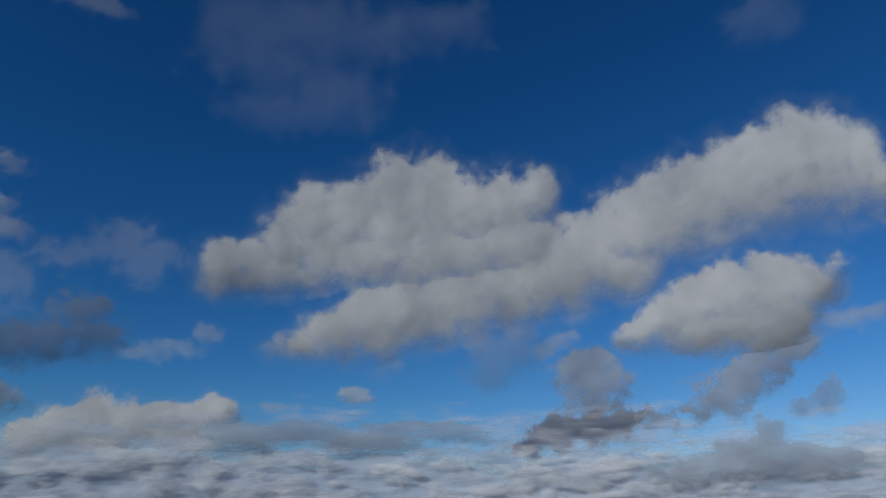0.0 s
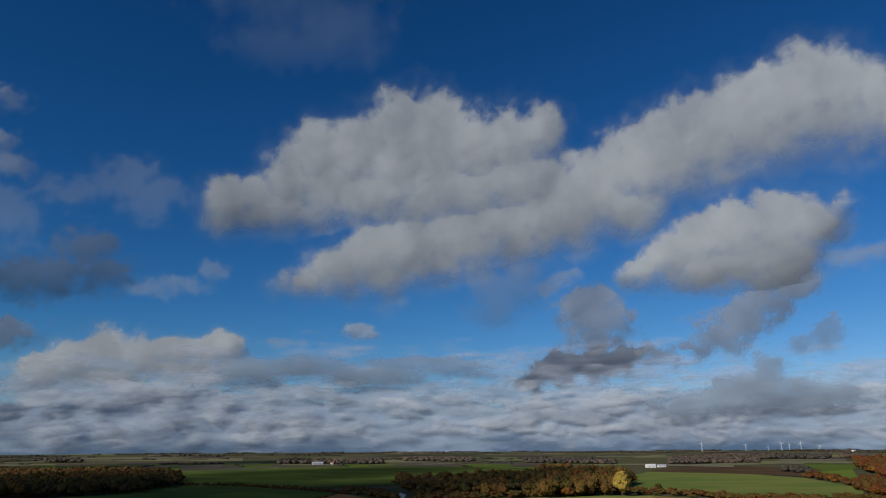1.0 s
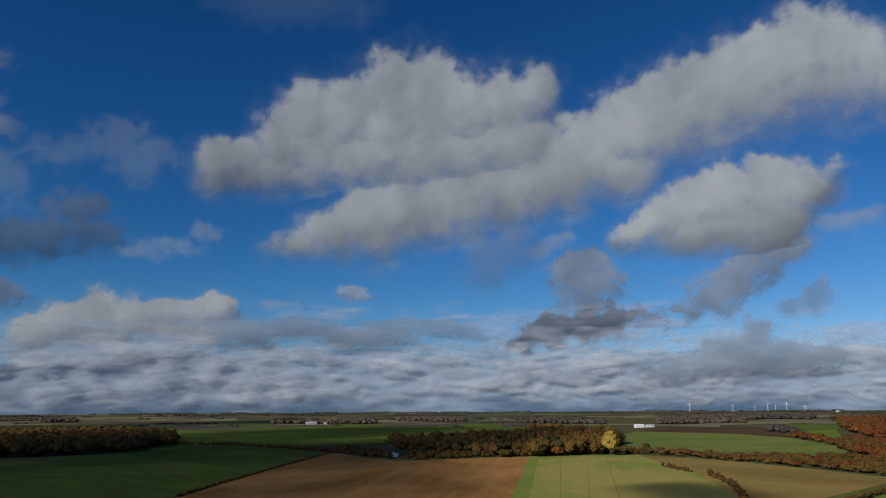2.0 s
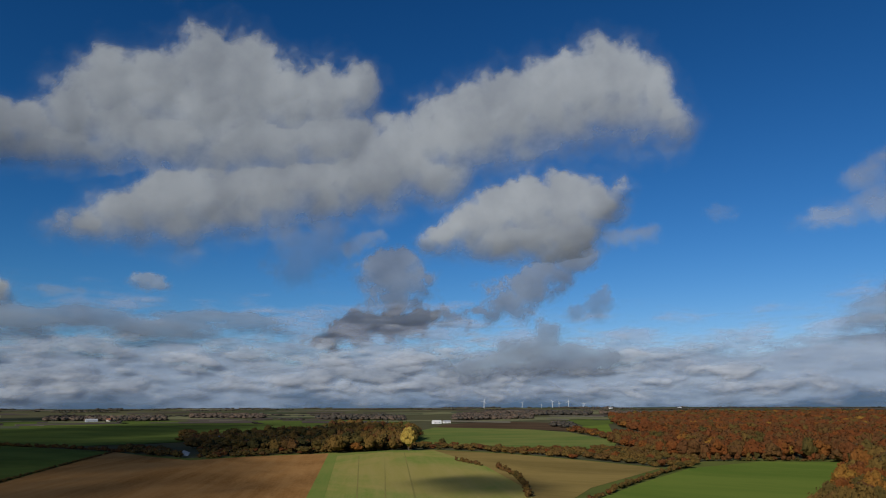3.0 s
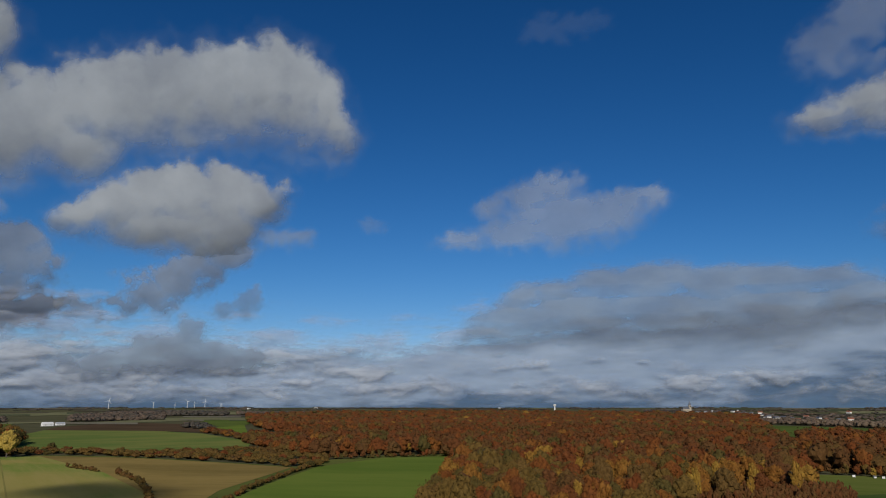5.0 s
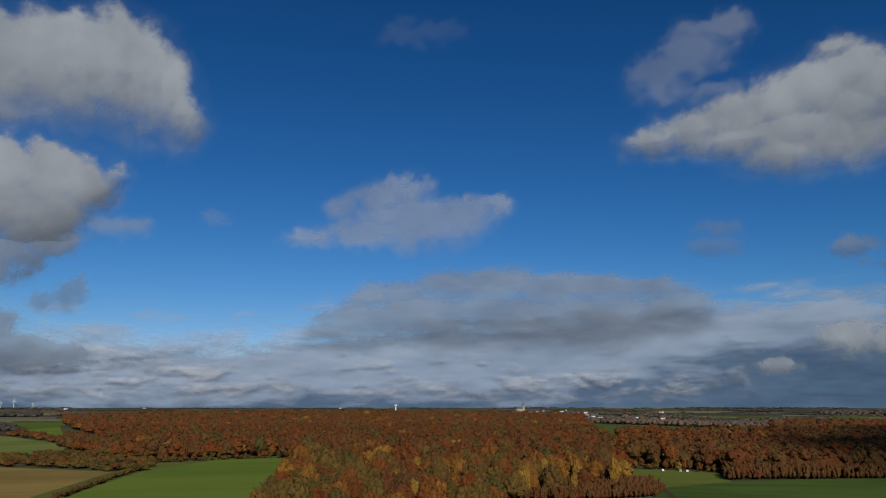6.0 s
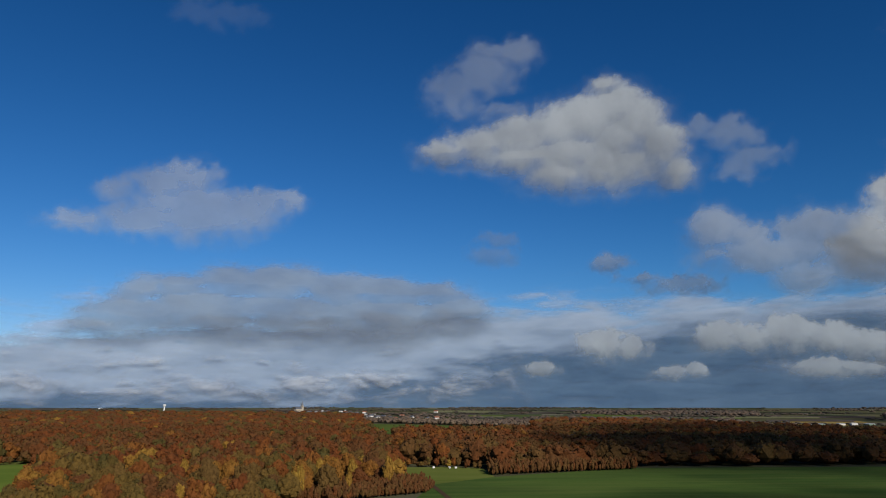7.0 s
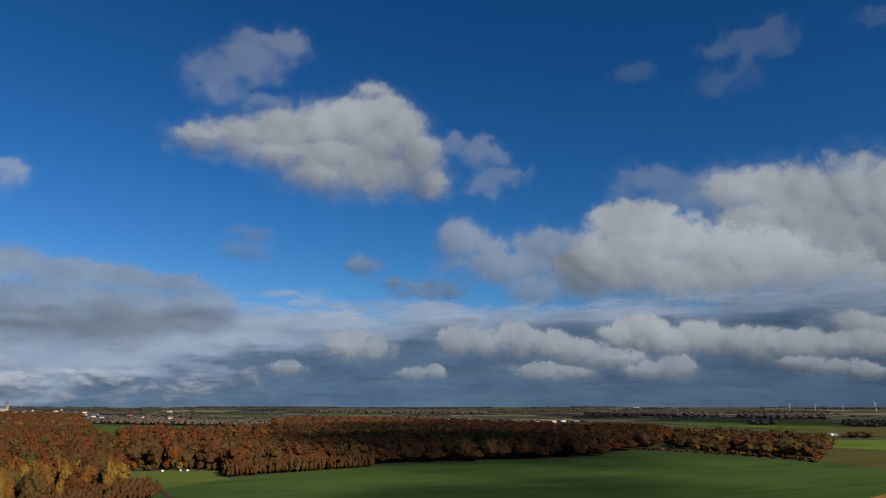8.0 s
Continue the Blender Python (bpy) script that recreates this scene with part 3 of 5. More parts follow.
def crown_shape(seed, lobes, leaves, level, slim=1.0, leaf=0.11, lump=1.0):
    """A crown one unit high and about one wide: a core ringed by small boughs under a ragged coat of leaf clumps."""
    rng = np.random.RandomState(seed)
    verts, tris, quads, base = [], [], [], 0
    sv, st = ICO[level]
    bodies = [(np.array([0, 0, 0.52]), np.array([0.4 * slim, 0.4 * slim, 0.42]), (sv, st))]
    for k in range(lobes):
        a, z = k * 2.4 + rng.uniform(-0.5, 0.5), 1 - 1.75 * (k + rng.uniform(0.2, 0.8)) / lobes
        r = math.sqrt(max(0.0, 1 - z * z)) * (1.0 if z > 0 else 1.06)
        c = np.array([0, 0, 0.52]) + np.array([math.cos(a) * r * 0.4 * slim, math.sin(a) * r * 0.4 * slim, z * 0.4]) * rng.uniform(0.68, 0.9)
        w = rng.uniform(0.13, 0.2) * lump
        bodies.append((c, np.array([w * slim, w * slim, w * rng.uniform(0.75, 1.0)]), (sv, st)))
    for c, s, (bv, bt) in bodies:
        w = bv * (1 + rng.uniform(-0.14, 0.12, (len(bv), 1)))
        verts.append(c + w * s)
        tris.append(bt + base)
        base += len(bv)
    share = np.array([b[1][0] for b in bodies])
    share[0] *= 0.5
    share = share / share.sum()
    for _ in range(leaves):
        c, s, _ = bodies[rng.choice(len(bodies), p=share)]
        d = rng.normal(size=3)
        d[2] = abs(d[2]) * 1.1 - 0.25
        d /= np.linalg.norm(d)
        p = c + d * s * rng.uniform(0.92, 1.32)
        nrm = d * 0.8 + rng.normal(size=3) * 0.55 + np.array([0, 0, 0.25])
        nrm /= np.linalg.norm(nrm)
        t = np.cross(nrm, rng.normal(size=3))
        t /= np.linalg.norm(t)
        bt = np.cross(nrm, t)
        size = leaf * rng.uniform(0.45, 1.2)
        verts.append(np.array([p - t * size * 0.5, p - bt * size * 0.35 - nrm * size * 0.15, p + t * size * 0.5, p + bt * size * 0.4 - nrm * size * 0.1]))
        quads.append([base, base + 1, base + 2, base + 3])
        base += 4
    return np.concatenate(verts), np.array(quads), np.concatenate(tris)


FINE = [crown_shape(10 + k, 26, 560, 1, leaf=0.065, lump=0.95) for k in range(6)]
SLENDER = [crown_shape(20 + k, 20, 420, 1, 0.6, leaf=0.065, lump=0.9) for k in range(3)]
MIDDLE = [crown_shape(30 + k, 12, 170, 1, leaf=0.095, lump=1.15) for k in range(8)]
COARSE = [crown_shape(50 + k, 5, 70, 1, leaf=0.14, lump=1.3) for k in range(8)]
DISTANT = [crown_shape(60 + k, 2, 6, 1, leaf=0.2, lump=1.5) for k in range(6)]
SHRUB = [crown_shape(70 + k, 4, 60, 1, leaf=0.18, lump=1.3) for k in range(6)]
SAPLING = [crown_shape(80 + k, 4, 16, 1, 0.8, leaf=0.14, lump=1.3) for k in range(5)]


def inside_poly(x, y, poly):
    c = np.zeros(len(x), bool)
    for (x0, y0), (x1, y1) in zip(poly, poly[1:] + poly[:1]):
        with np.errstate(divide="ignore", invalid="ignore"):
            hit = ((y0 > y) != (y1 > y)) & (x < (x1 - x0) * (y - y0) / (y1 - y0) + x0)
        c ^= hit
    return c


CLEARINGS = [[(-40, 800), (-90, 1015), (-48, 1015), (-34, 900)]]


def scatter(poly, seed, s0=8.0, grow=0.006, keep=1.0):
    """Places in a polygon, closer together near the eye: arrays x, y and the spacing there."""
    rng = np.random.RandomState(seed)
    p = np.array(poly, float)
    r = np.hypot(p[:, 0], p[:, 1])
    az = np.unwrap(np.arctan2(p[:, 0], p[:, 1]))
    out = []
    d = max(80.0, r.min() * 0.7)
    while d < r.max() + 20:
        s = s0 + grow * d
        aa = np.arange(az.min(), az.max(), s / d)
        aa = aa + rng.uniform(-0.4, 0.4, len(aa)) * s / d
        dd = d + rng.uniform(-0.42, 0.42, len(aa)) * s
        out.append(np.stack([dd * np.sin(aa), dd * np.cos(aa), np.full(len(aa), s)], 1))
        d += s
    out = np.concatenate(out)
    ok = inside_poly(out[:, 0], out[:, 1], [tuple(q) for q in poly]) & (rng.rand(len(out)) < keep)
    for ring in CLEARINGS:
        ok &= ~inside_poly(out[:, 0], out[:, 1], ring)
    return out[ok], rng


def tone_of(rng, x, y, tones):
    """A leaf tone by place: neighbours share a liking, single trees stand out."""
    n = float(fractal(np.array([x / 120.0]), np.array([y / 120.0]), np.array([0.5]), 3)[0])
    lo, hi, bright = tones
    t = lo + (hi - lo) * min(1, max(0, 0.5 + 0.7 * n + rng.normal() * 0.28))
    return min(0.98, t + (bright if rng.rand() < 0.12 else 0))


def stuff_mesh(places, name, label, category, rng, tones, height, shapes=None, squash=1.15, tone_fun=None):
    """Many crowns joined into one mesh. places: rows of x, y, spacing."""
    vs, qs, ts, tone, base = [], [], [], [], 0
    for x, y, s in places:
        r = math.hypot(x, y)
        kit = shapes or (MIDDLE if r < 600 else COARSE if r < 1500 else DISTANT)
        v, q, t = kit[rng.randint(len(kit))]
        h = height * (rng.uniform(0.62, 1.18) if tone_fun else rng.uniform(0.4, 1.35) if shapes is SHRUB else rng.uniform(0.6, 1.25))
        w = max(s * squash, 0.5 * h) * rng.uniform(0.85, 1.25)
        a = rng.uniform(0, 6.28)
        ca, sa = math.cos(a), math.sin(a)
        low = 0.02 * h
        p = np.stack([x + (v[:, 0] * ca - v[:, 1] * sa) * w, y + (v[:, 0] * sa + v[:, 1] * ca) * w,
                      float(terrain(x, y)) + low + v[:, 2] * (h - low)], 1)
        vs.append(p)
        qs.append(q + base)
        ts.append(t + base)
        base += len(v)
        tone.append(np.full(len(v), tone_fun(x, y, rng) if tone_fun else tone_of(rng, x, y, tones)))
    # beyond 1450 m the crowns take the leaf colours with haze painted in
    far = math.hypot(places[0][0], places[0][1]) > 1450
    me = mesh_of(name, np.concatenate(vs), np.concatenate(qs), np.concatenate(ts), LEAVES_HAZED if far else LEAVES_STUFF, far, tone=np.concatenate(tone))
    return tagged(new(name, me), label, category, kind="stuff")


TREE_MESHES = []
for k, (v, q, t) in enumerate(FINE + SLENDER):
    crown_me = mesh_of("crown", v, q, t, LEAVES, False)
    b = bmesh.new()
    rng = np.random.RandomState(k)
    cone(b, 0.028, 0.012, 0.0, 0.55, 7)
    for j in range(5):
        a, z = j * 1.3 + k, 0.22 + 0.07 * j
        g = bmesh.ops.create_cone(b, cap_ends=True, segments=5, radius1=0.01, radius2=0.004, depth=0.3)
        m = Matrix.Translation((math.cos(a) * 0.1, math.sin(a) * 0.1, z + 0.1)) @ Matrix.Rotation(a, 4, "Z") @ Matrix.Rotation(0.75, 4, "Y")
        bmesh.ops.transform(b, matrix=m, verts=g["verts"])
    trunk_me = bpy.data.meshes.new("trunk")
    b.to_mesh(trunk_me)
    b.free()
    trunk_me.materials.append(BARK)
    TREE_MESHES.append((crown_me, trunk_me))


def tree(x, y, h, w, tone, label, rng, group="trees of the wood", name="tree", low=0.03):
    """One tree: a tapered trunk with limbs, and its crown."""
    top = tagged(new(name), label, "tree", group)
    slender = w < 0.62 * h
    crown_me, trunk_me = TREE_MESHES[len(FINE) + rng.randint(len(SLENDER)) if slender else rng.randint(len(FINE))]
    w = w * 1.5 if slender else w
    z = float(terrain(x, y))
    top.matrix_basis = pose(x, y, z, 0, 0, rng.uniform(0, 360))
    c = new("crown", crown_me)
    c.parent = top
    c.location, c.scale = (0, 0, low * h), (w, w, h * (1 - low))
    c["tone"] = float(tone)
    s = new("trunk", trunk_me)
    s.parent = top
    s.scale = (h, h, h)
    return top


def tone_word(t):
    return ("dark green" if t < 0.1 else "olive green" if t < 0.27 else "grey-brown" if t < 0.43 else "rust-brown" if t < 0.58
            else "orange-brown" if t < 0.74 else "golden orange" if t < 0.88 else "bright yellow")


singles = 0


def wood(poly, seed, name, label, tones, height=15.0, s0=8.0, grow=0.006, near=0.0, keep=1.0, tone_fun=None, squash=1.15, shapes=None):
    """A wood: the trees nearer than 'near' are things of their own, the rest is one mass."""
    global singles
    places, rng = scatter(poly, seed, s0, grow, keep)
    rest = []
    for x, y, s in places:
        if math.hypot(x, y) < near and singles < 300:
            singles += 1
            t = tone_fun(x, y, rng) if tone_fun else tone_of(rng, x, y, tones)
            h = height * rng.uniform(0.7, 1.2)
            w = 0.38 * h if t > 0.795 and height > 15 else max(s * squash, 0.64 * h) * rng.uniform(0.85, 1.2)
            tree(x, y, h, w, t, tone_word(t) + " autumn tree at the edge of the wood", rng)
        else:
            rest.append((x, y, s))
    if rest:
        stuff_mesh(rest, name, label, "wood", rng, tones, height, shapes, tone_fun=tone_fun, squash=squash)


def hedge(path, label, height=4.0, width=5.0, gap=3.5, tones=(0.1, 0.5, 0.3), seed=1, name="hedge", keep=0.8):
    """A hedgerow of shrubs along a line."""
    rng = np.random.RandomState(seed)
    rows = []
    for (x0, y0), (x1, y1) in zip(path, path[1:]):
        n = max(1, int(math.hypot(x1 - x0, y1 - y0) / gap))
        for k in range(n):
            f = (k + rng.uniform(-0.3, 0.3)) / n
            if rng.rand() > keep:
                continue
            rows.append((x0 + (x1 - x0) * f + rng.uniform(-0.5, 0.5) * width * 0.5, y0 + (y1 - y0) * f + rng.uniform(-0.5, 0.5) * width * 0.5, width * rng.uniform(0.7, 1.2)))
    stuff_mesh(rows, name, label, "hedge", rng, tones, height, SHRUB, 1.0)


def forest_tone(x, y, rng):
    """Beech rust over most of the forest; khaki, olive and gold birch, ash and poplar mixed in towards its near edge."""
    r, az = math.hypot(x, y), math.degrees(math.atan2(x, y))
    n = float(fractal(np.array([x / 70.0]), np.array([y / 70.0]), np.array([0.5]), 3)[0])
    near = min(1.0, max(0.0, (760 - r) / 260))
    k = rng.rand() + 0.3 * n
    if k < 0.08 + 0.34 * near:
        t = 0.15 + 0.22 * rng.rand()
    elif k > 0.95 - 0.2 * near:
        t = 0.64 + 0.2 * rng.rand()
    elif k > 0.9 - 0.2 * near:
        t = 0.09 + 0.07 * rng.rand()
    else:
        t = 0.38 + 0.28 * rng.rand()
    if 61 < az < 76 and r < 540 and rng.rand() < 0.65:
        t = 0.72 + 0.17 * rng.rand()
    return min(0.97, max(0.03, t))


# the beech forest round the bright green field
wood([(999, 1806), (664, 1044), (473, 775), (435, 661), (514, 634), (573, 611)] + [(567, 586), (495, 502), (371, 378), (281, 296), (234, 264), (280, 170), (2637, 1618)] + [(2377, 2256), (1677, 2596), (1310, 2392)], 1, "forest", "autumn forest of rust, olive and orange beech trees",
     (0.25, 0.6, 0.3), 21.0, 11.0, 0.0075, near=540, tone_fun=forest_tone, squash=1.05)
wood([(298, 182), (397, 210), (468, 176), (586, 213), (850, 319), (1206, 489), (1892, 791), (2621, 1132), (2637, 1618)], 2, "forest", "autumn forest with yellow poplars at its near edge",
     (0.3, 0.75, 0.25), 20.0, 11.0, 0.0075, near=540, tone_fun=forest_tone, squash=1.05)
# woods between the meadow, the hidden field and the large wheat field
wood([(665, 237), (660, 160), (765, 160), (1259, 200), (1208, 345), (1176, 435), (796, 293)], 3, "woodland", "rust and orange trees behind the small meadow", (0.34, 0.68, 0.15), 22.0, 10.0, 0.006, squash=1.35)
wood([(622, 144), (651, 93), (707, 26), (784, -200), (917, -298), (990, -363), (1412, -520), (1707, -251), (2074, -80), (2177, 316), (1802, 315), (1303, 207), (788, 165)], 4, "woodland", "dark rust-brown wood along the wheat field", (0.3, 0.64, 0.15), 19.0, 9.5, 0.008, squash=1.35)
wood([(951, -349), (837, -387), (724, -416), (861, -513), (1033, -621), (1232, -651), (1411, -542)], 5, "copse", "mixed copse of olive, grey and yellow trees at the field's corner", (0.1, 0.55, 0.3), 14.0, 8.5, 0.008)
wood([(2021, 849), (1839, 321), (2040, 357), (2195, 923)], 6, "tree_row", "golden row of trees beyond the hidden field", (0.45, 0.85, 0.1), 14.0, 7.0, 0.004)
wood([(2201, 1261), (2148, 918), (2476, 767), (2552, 544), (3080, 957), (3097, 1645), (3062, 1759)], 7, "village_trees", "brown and green trees among the village houses", (0.1, 0.65, 0.3), 9.0, 12.0, 0.006, keep=0.3)
wood([(2274, 484), (2177, 250), (2160, -217), (2426, -225), (2500, 134), (2558, 410)], 8, "woodland", "dark far wood behind the forest", (0.3, 0.55, 0.2), 13.0, 10.0, 0.006)
wood([(1857, -909), (1847, -967), (2047, -1073), (2059, -1009)], 9, "copse", "dark far copse on a green field", (0.1, 0.4, 0.1), 13.0, 9.0, 0.004)
wood([(1748, -1091), (1668, -1141), (1906, -1306), (1890, -1181)], 10, "copse", "dark far copse", (0.05, 0.35, 0.1), 12.0, 9.0, 0.004)
wood([(2411, -1143), (2242, -1356), (2567, -1554), (2716, -1289)], 11, "woodland", "brown far wood", (0.3, 0.6, 0.2), 12.0, 10.0, 0.004)
wood([(2762, -712), (2601, -1171), (2944, -1326), (3147, -811)], 12, "woodland", "dark brown far wood", (0.3, 0.55, 0.2), 12.0, 10.0, 0.004)
wood([(3311, 381), (3037, -353), (3484, -405), (3704, 427)], 13, "woodland", "brown far wood behind green fields", (0.3, 0.6, 0.2), 12.0, 10.0, 0.004)
wood([(1226, -758), (1202, -802), (1287, -859), (1314, -813)], 14, "copse", "brown far copse", (0.3, 0.5, 0.2), 8.0, 8.0, 0.004)
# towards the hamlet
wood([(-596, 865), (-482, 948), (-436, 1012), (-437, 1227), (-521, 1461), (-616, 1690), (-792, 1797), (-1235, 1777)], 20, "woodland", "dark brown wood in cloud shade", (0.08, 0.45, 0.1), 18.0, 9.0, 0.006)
wood([(111, 864), (164, 900), (223, 940), (307, 1240), (366, 1587), (290, 1810), (214, 1714)], 21, "woodland", "mixed olive and brown trees beside the hamlet", (0.05, 0.42, 0.3), 20.0, 10.0, 0.006, keep=0.85)
wood([(-74, 1107), (-39, 974), (19, 942), (29, 1431), (-96, 1509)], 35, "woodland", "dark bare trees at the hamlet's edge", (0.05, 0.4, 0.1), 14.0, 10.0, 0.006, keep=0.45)
wood([(18, 886), (112, 874), (220, 1713), (32, 1549)], 36, "woodland", "dark green and brown trees among the hamlet's houses", (0.0, 0.36, 0.1), 15.0, 10.0, 0.006, keep=0.4)
wood([(-142, 1000), (-46, 826), (108, 896), (245, 937), (265, 1015), (120, 992), (-54, 976), (-146, 1117)], 22, "scrub", "olive and yellow scrub along the field's edge", (0.08, 0.36, 0.3), 6.0, 4.5, 0.003, keep=0.6)
wood([(233, 951), (308, 810), (352, 692), (370, 588), (390, 562), (496, 711), (484, 818), (468, 850), (400, 838), (334, 878), (253, 1031)], 23, "tree_belt", "belt of olive and brown trees between fields", (0.1, 0.36, 0.3), 6.5, 6.0, 0.004, near=700, keep=0.6)
wood([(534, 981), (473, 775), (449, 694), (530, 805), (643, 1011), (704, 1186), (696, 1258)], 24, "woodland", "orange and olive trees joining belt and forest", (0.12, 0.62, 0.2), 11.0, 7.0, 0.004)
wood([(684, 1436), (637, 1235), (554, 990), (596, 1063), (703, 1350), (782, 1600)], 25, "tree_belt", "brown trees beside the bright meadow", (0.3, 0.7, 0.2), 9.0, 7.0, 0.004)
wood([(270, 2557), (527, 2320), (595, 2615), (546, 2845), (298, 2827)], 26, "woodland", "dark far wood", (0.1, 0.5, 0.2), 13.0, 9.0, 0.004)
wood([(-574, 2541), (-218, 2510), (-253, 2913), (-648, 2869)], 27, "woodland", "brown far wood behind the barn", (0.2, 0.6, 0.2), 13.0, 9.0, 0.004)
wood([(698, 2334), (994, 2367), (1273, 3026), (1174, 3260), (849, 2837)], 28, "woodland", "brown far wood with a pale barn", (0.2, 0.6, 0.2), 12.0, 10.0, 0.004)
wood([(1129, 2821), (1363, 2647), (1544, 2998), (1323, 3302)], 29, "woodland", "dark far wood below the turbines", (0.1, 0.45, 0.2), 13.0, 10.0, 0.004)
wood([(774, 1745), (753, 1542), (878, 1797), (897, 1966)], 30, "copse", "dark copse on bare soil", (0.05, 0.3, 0.2), 9.0, 8.0, 0.004)
wood([(-160, 2829), (97, 2721), (110, 3099), (-182, 3227)], 31, "woodland", "brown far wood", (0.3, 0.6, 0.2), 12.0, 10.0, 0.004)
wood([(-1470, 2711), (-1340, 2721), (-1509, 3061), (-1652, 3043)], 32, "woodland", "dark far wood", (0.1, 0.45, 0.2), 12.0, 10.0, 0.004)
wood([(1433, 2696), (1741, 2469), (1958, 2773), (1625, 3055)], 33, "woodland", "brown far wood", (0.3, 0.55, 0.2), 11.0, 10.0, 0.004, keep=0.6)


def horizon_woods():
    """Strips of far woodland on the uplands."""
    rng = np.random.RandomState(90)
    rows = []
    for _ in range(330):
        az, r = radians(rng.uniform(-42, 135)), rng.uniform(2100, 4850) if rng.rand() < 0.5 else rng.uniform(3900, 4850)
        n = rng.randint(2, 6) if rng.rand() < 0.5 else rng.randint(6, 34)
        for k in range(n):
            a = az + (k - n / 2) * 12.0 / r + rng.normal() * 2 / r
            d = r + rng.normal() * 22
            rows.append((d * math.sin(a), d * math.cos(a), 16.0))
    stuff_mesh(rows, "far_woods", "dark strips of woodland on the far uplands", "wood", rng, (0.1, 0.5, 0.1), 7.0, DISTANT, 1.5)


horizon_woods()
hedge([(-452, 1268), (-330, 1212), (-217, 1095), (-127, 973)], "dark hedge behind the wheat field", 5.0, 6.0, seed=41, tones=(0.15, 0.55, 0.1))
hedge([(-143, 1000), (-161, 737), (-169, 581), (-173, 470)], "low dark hedge along the ploughed field", 2.0, 3.0, 2.2, seed=42, tones=(0.05, 0.35, 0.1))
hedge([(219, 721), (224, 648)], "brown hedge between two fields", 4.0, 4.5, seed=43, tones=(0.14, 0.4, 0.25))
hedge([(227, 625), (226, 609), (216, 553), (201, 500), (189, 463), (173, 421)], "round-topped brown hedge at the field's corner", 4.5, 4.5, seed=44, tones=(0.14, 0.4, 0.25))
hedge([(200, 395), (272, 472), (346, 543), (412, 601)], "ragged brown hedge beside the bright green field", 4.0, 4.5, seed=45, tones=(0.14, 0.4, 0.25))
hedge([(399, 212), (436, 185), (477, 157), (459, 152), (421, 178), (385, 204)], "reddish young plantation at the forest's foot", 5.0, 4.0, 2.5, seed=46, tones=(0.36, 0.55, 0.1), name="plantation")
hedge([(603, 141), (640, 91), (694, 28), (721, 30), (668, 95), (638, 147), (617, 145)], "reddish young plantation along the wheat field", 7.0, 4.5, 3.0, seed=47, tones=(0.38, 0.6, 0.1), name="plantation")
hedge([(906, -295), (810, -370), (703, -404), (804, -475)], "pale brown shrubs along the copse", 5.0, 5.0, seed=48, tones=(0.2, 0.7, 0.25))

hedge([(430, 654), (469, 635), (508, 627), (582, 593)], "olive and orange undergrowth along the bright green field", 7.0, 6.0, 3.5, seed=49, tones=(0.1, 0.72, 0.1))
hedge([(648, 233), (651, 198), (643, 156)], "golden undergrowth behind the small meadow", 8.0, 6.0, 3.5, seed=50, tones=(0.2, 0.88, 0.1))

wood([(392, 218), (416, 179), (456, 148), (484, 151), (517, 171), (507, 219), (483, 270)], 51, "plantation", "reddish young plantation in front of the forest", (0.36, 0.5, 0.05), 7.0, 3.1, 0.0, shapes=SAPLING)
wood([(584, 137), (624, 89), (676, 25), (728, 30), (686, 98), (648, 150)], 52, "plantation", "dense reddish young trees along the wheat field", (0.38, 0.54, 0.05), 9.5, 3.6, 0.0, shapes=SAPLING)

# trees that stand out
rng_lone = np.random.RandomState(5)
for (x, y), h, w, t, words in (((211, 905), 29, 22, 0.97, "large golden yellow tree beside the hamlet"), ((281, 998), 11, 11, 0.08, "dark green round tree at the field's edge"),
                               ((501, 880), 12, 14, 0.66, "round orange tree at the belt's end"), ((513, 867), 10, 12, 0.45, "brown round tree beside the belt"),
                               ((227, 620), 5.5, 6.5, 0.42, "round brown bush tree between fields"), ((66, 1299), 18, 6, 0.03, "tall dark conifer in the hamlet"),
                               ((81, 1297), 14, 5, 0.03, "dark conifer in the hamlet"), ((880, -359), 9, 10, 0.84, "golden yellow tree in front of the copse"),
                               ((838, -369), 9, 10, 0.3, "olive green round tree in front of the copse"), ((809, -372), 6, 8, 0.78, "small orange tree in front of the copse"),
                               ((173, 910), 15, 13, 0.4, "brown tree beside the hamlet"), ((193, 919), 14, 12, 0.24, "olive tree beside the hamlet"),
                               ((572, 219), 17, 17, 0.26, "large olive green tree beside the meadow")):
    tree(x, y, h, w, t, words, rng_lone, "trees that stand alone", low=0.06)

# ---- buildings, turbines, vehicles ----
def thing(name, x, y, turn, label, category, group="", sink=0.0):
    ob = tagged(new(name), label, category, group)
    ob.matrix_basis = pose(x, y, float(terrain(x, y)) - sink, 0, 0, turn)
    return ob


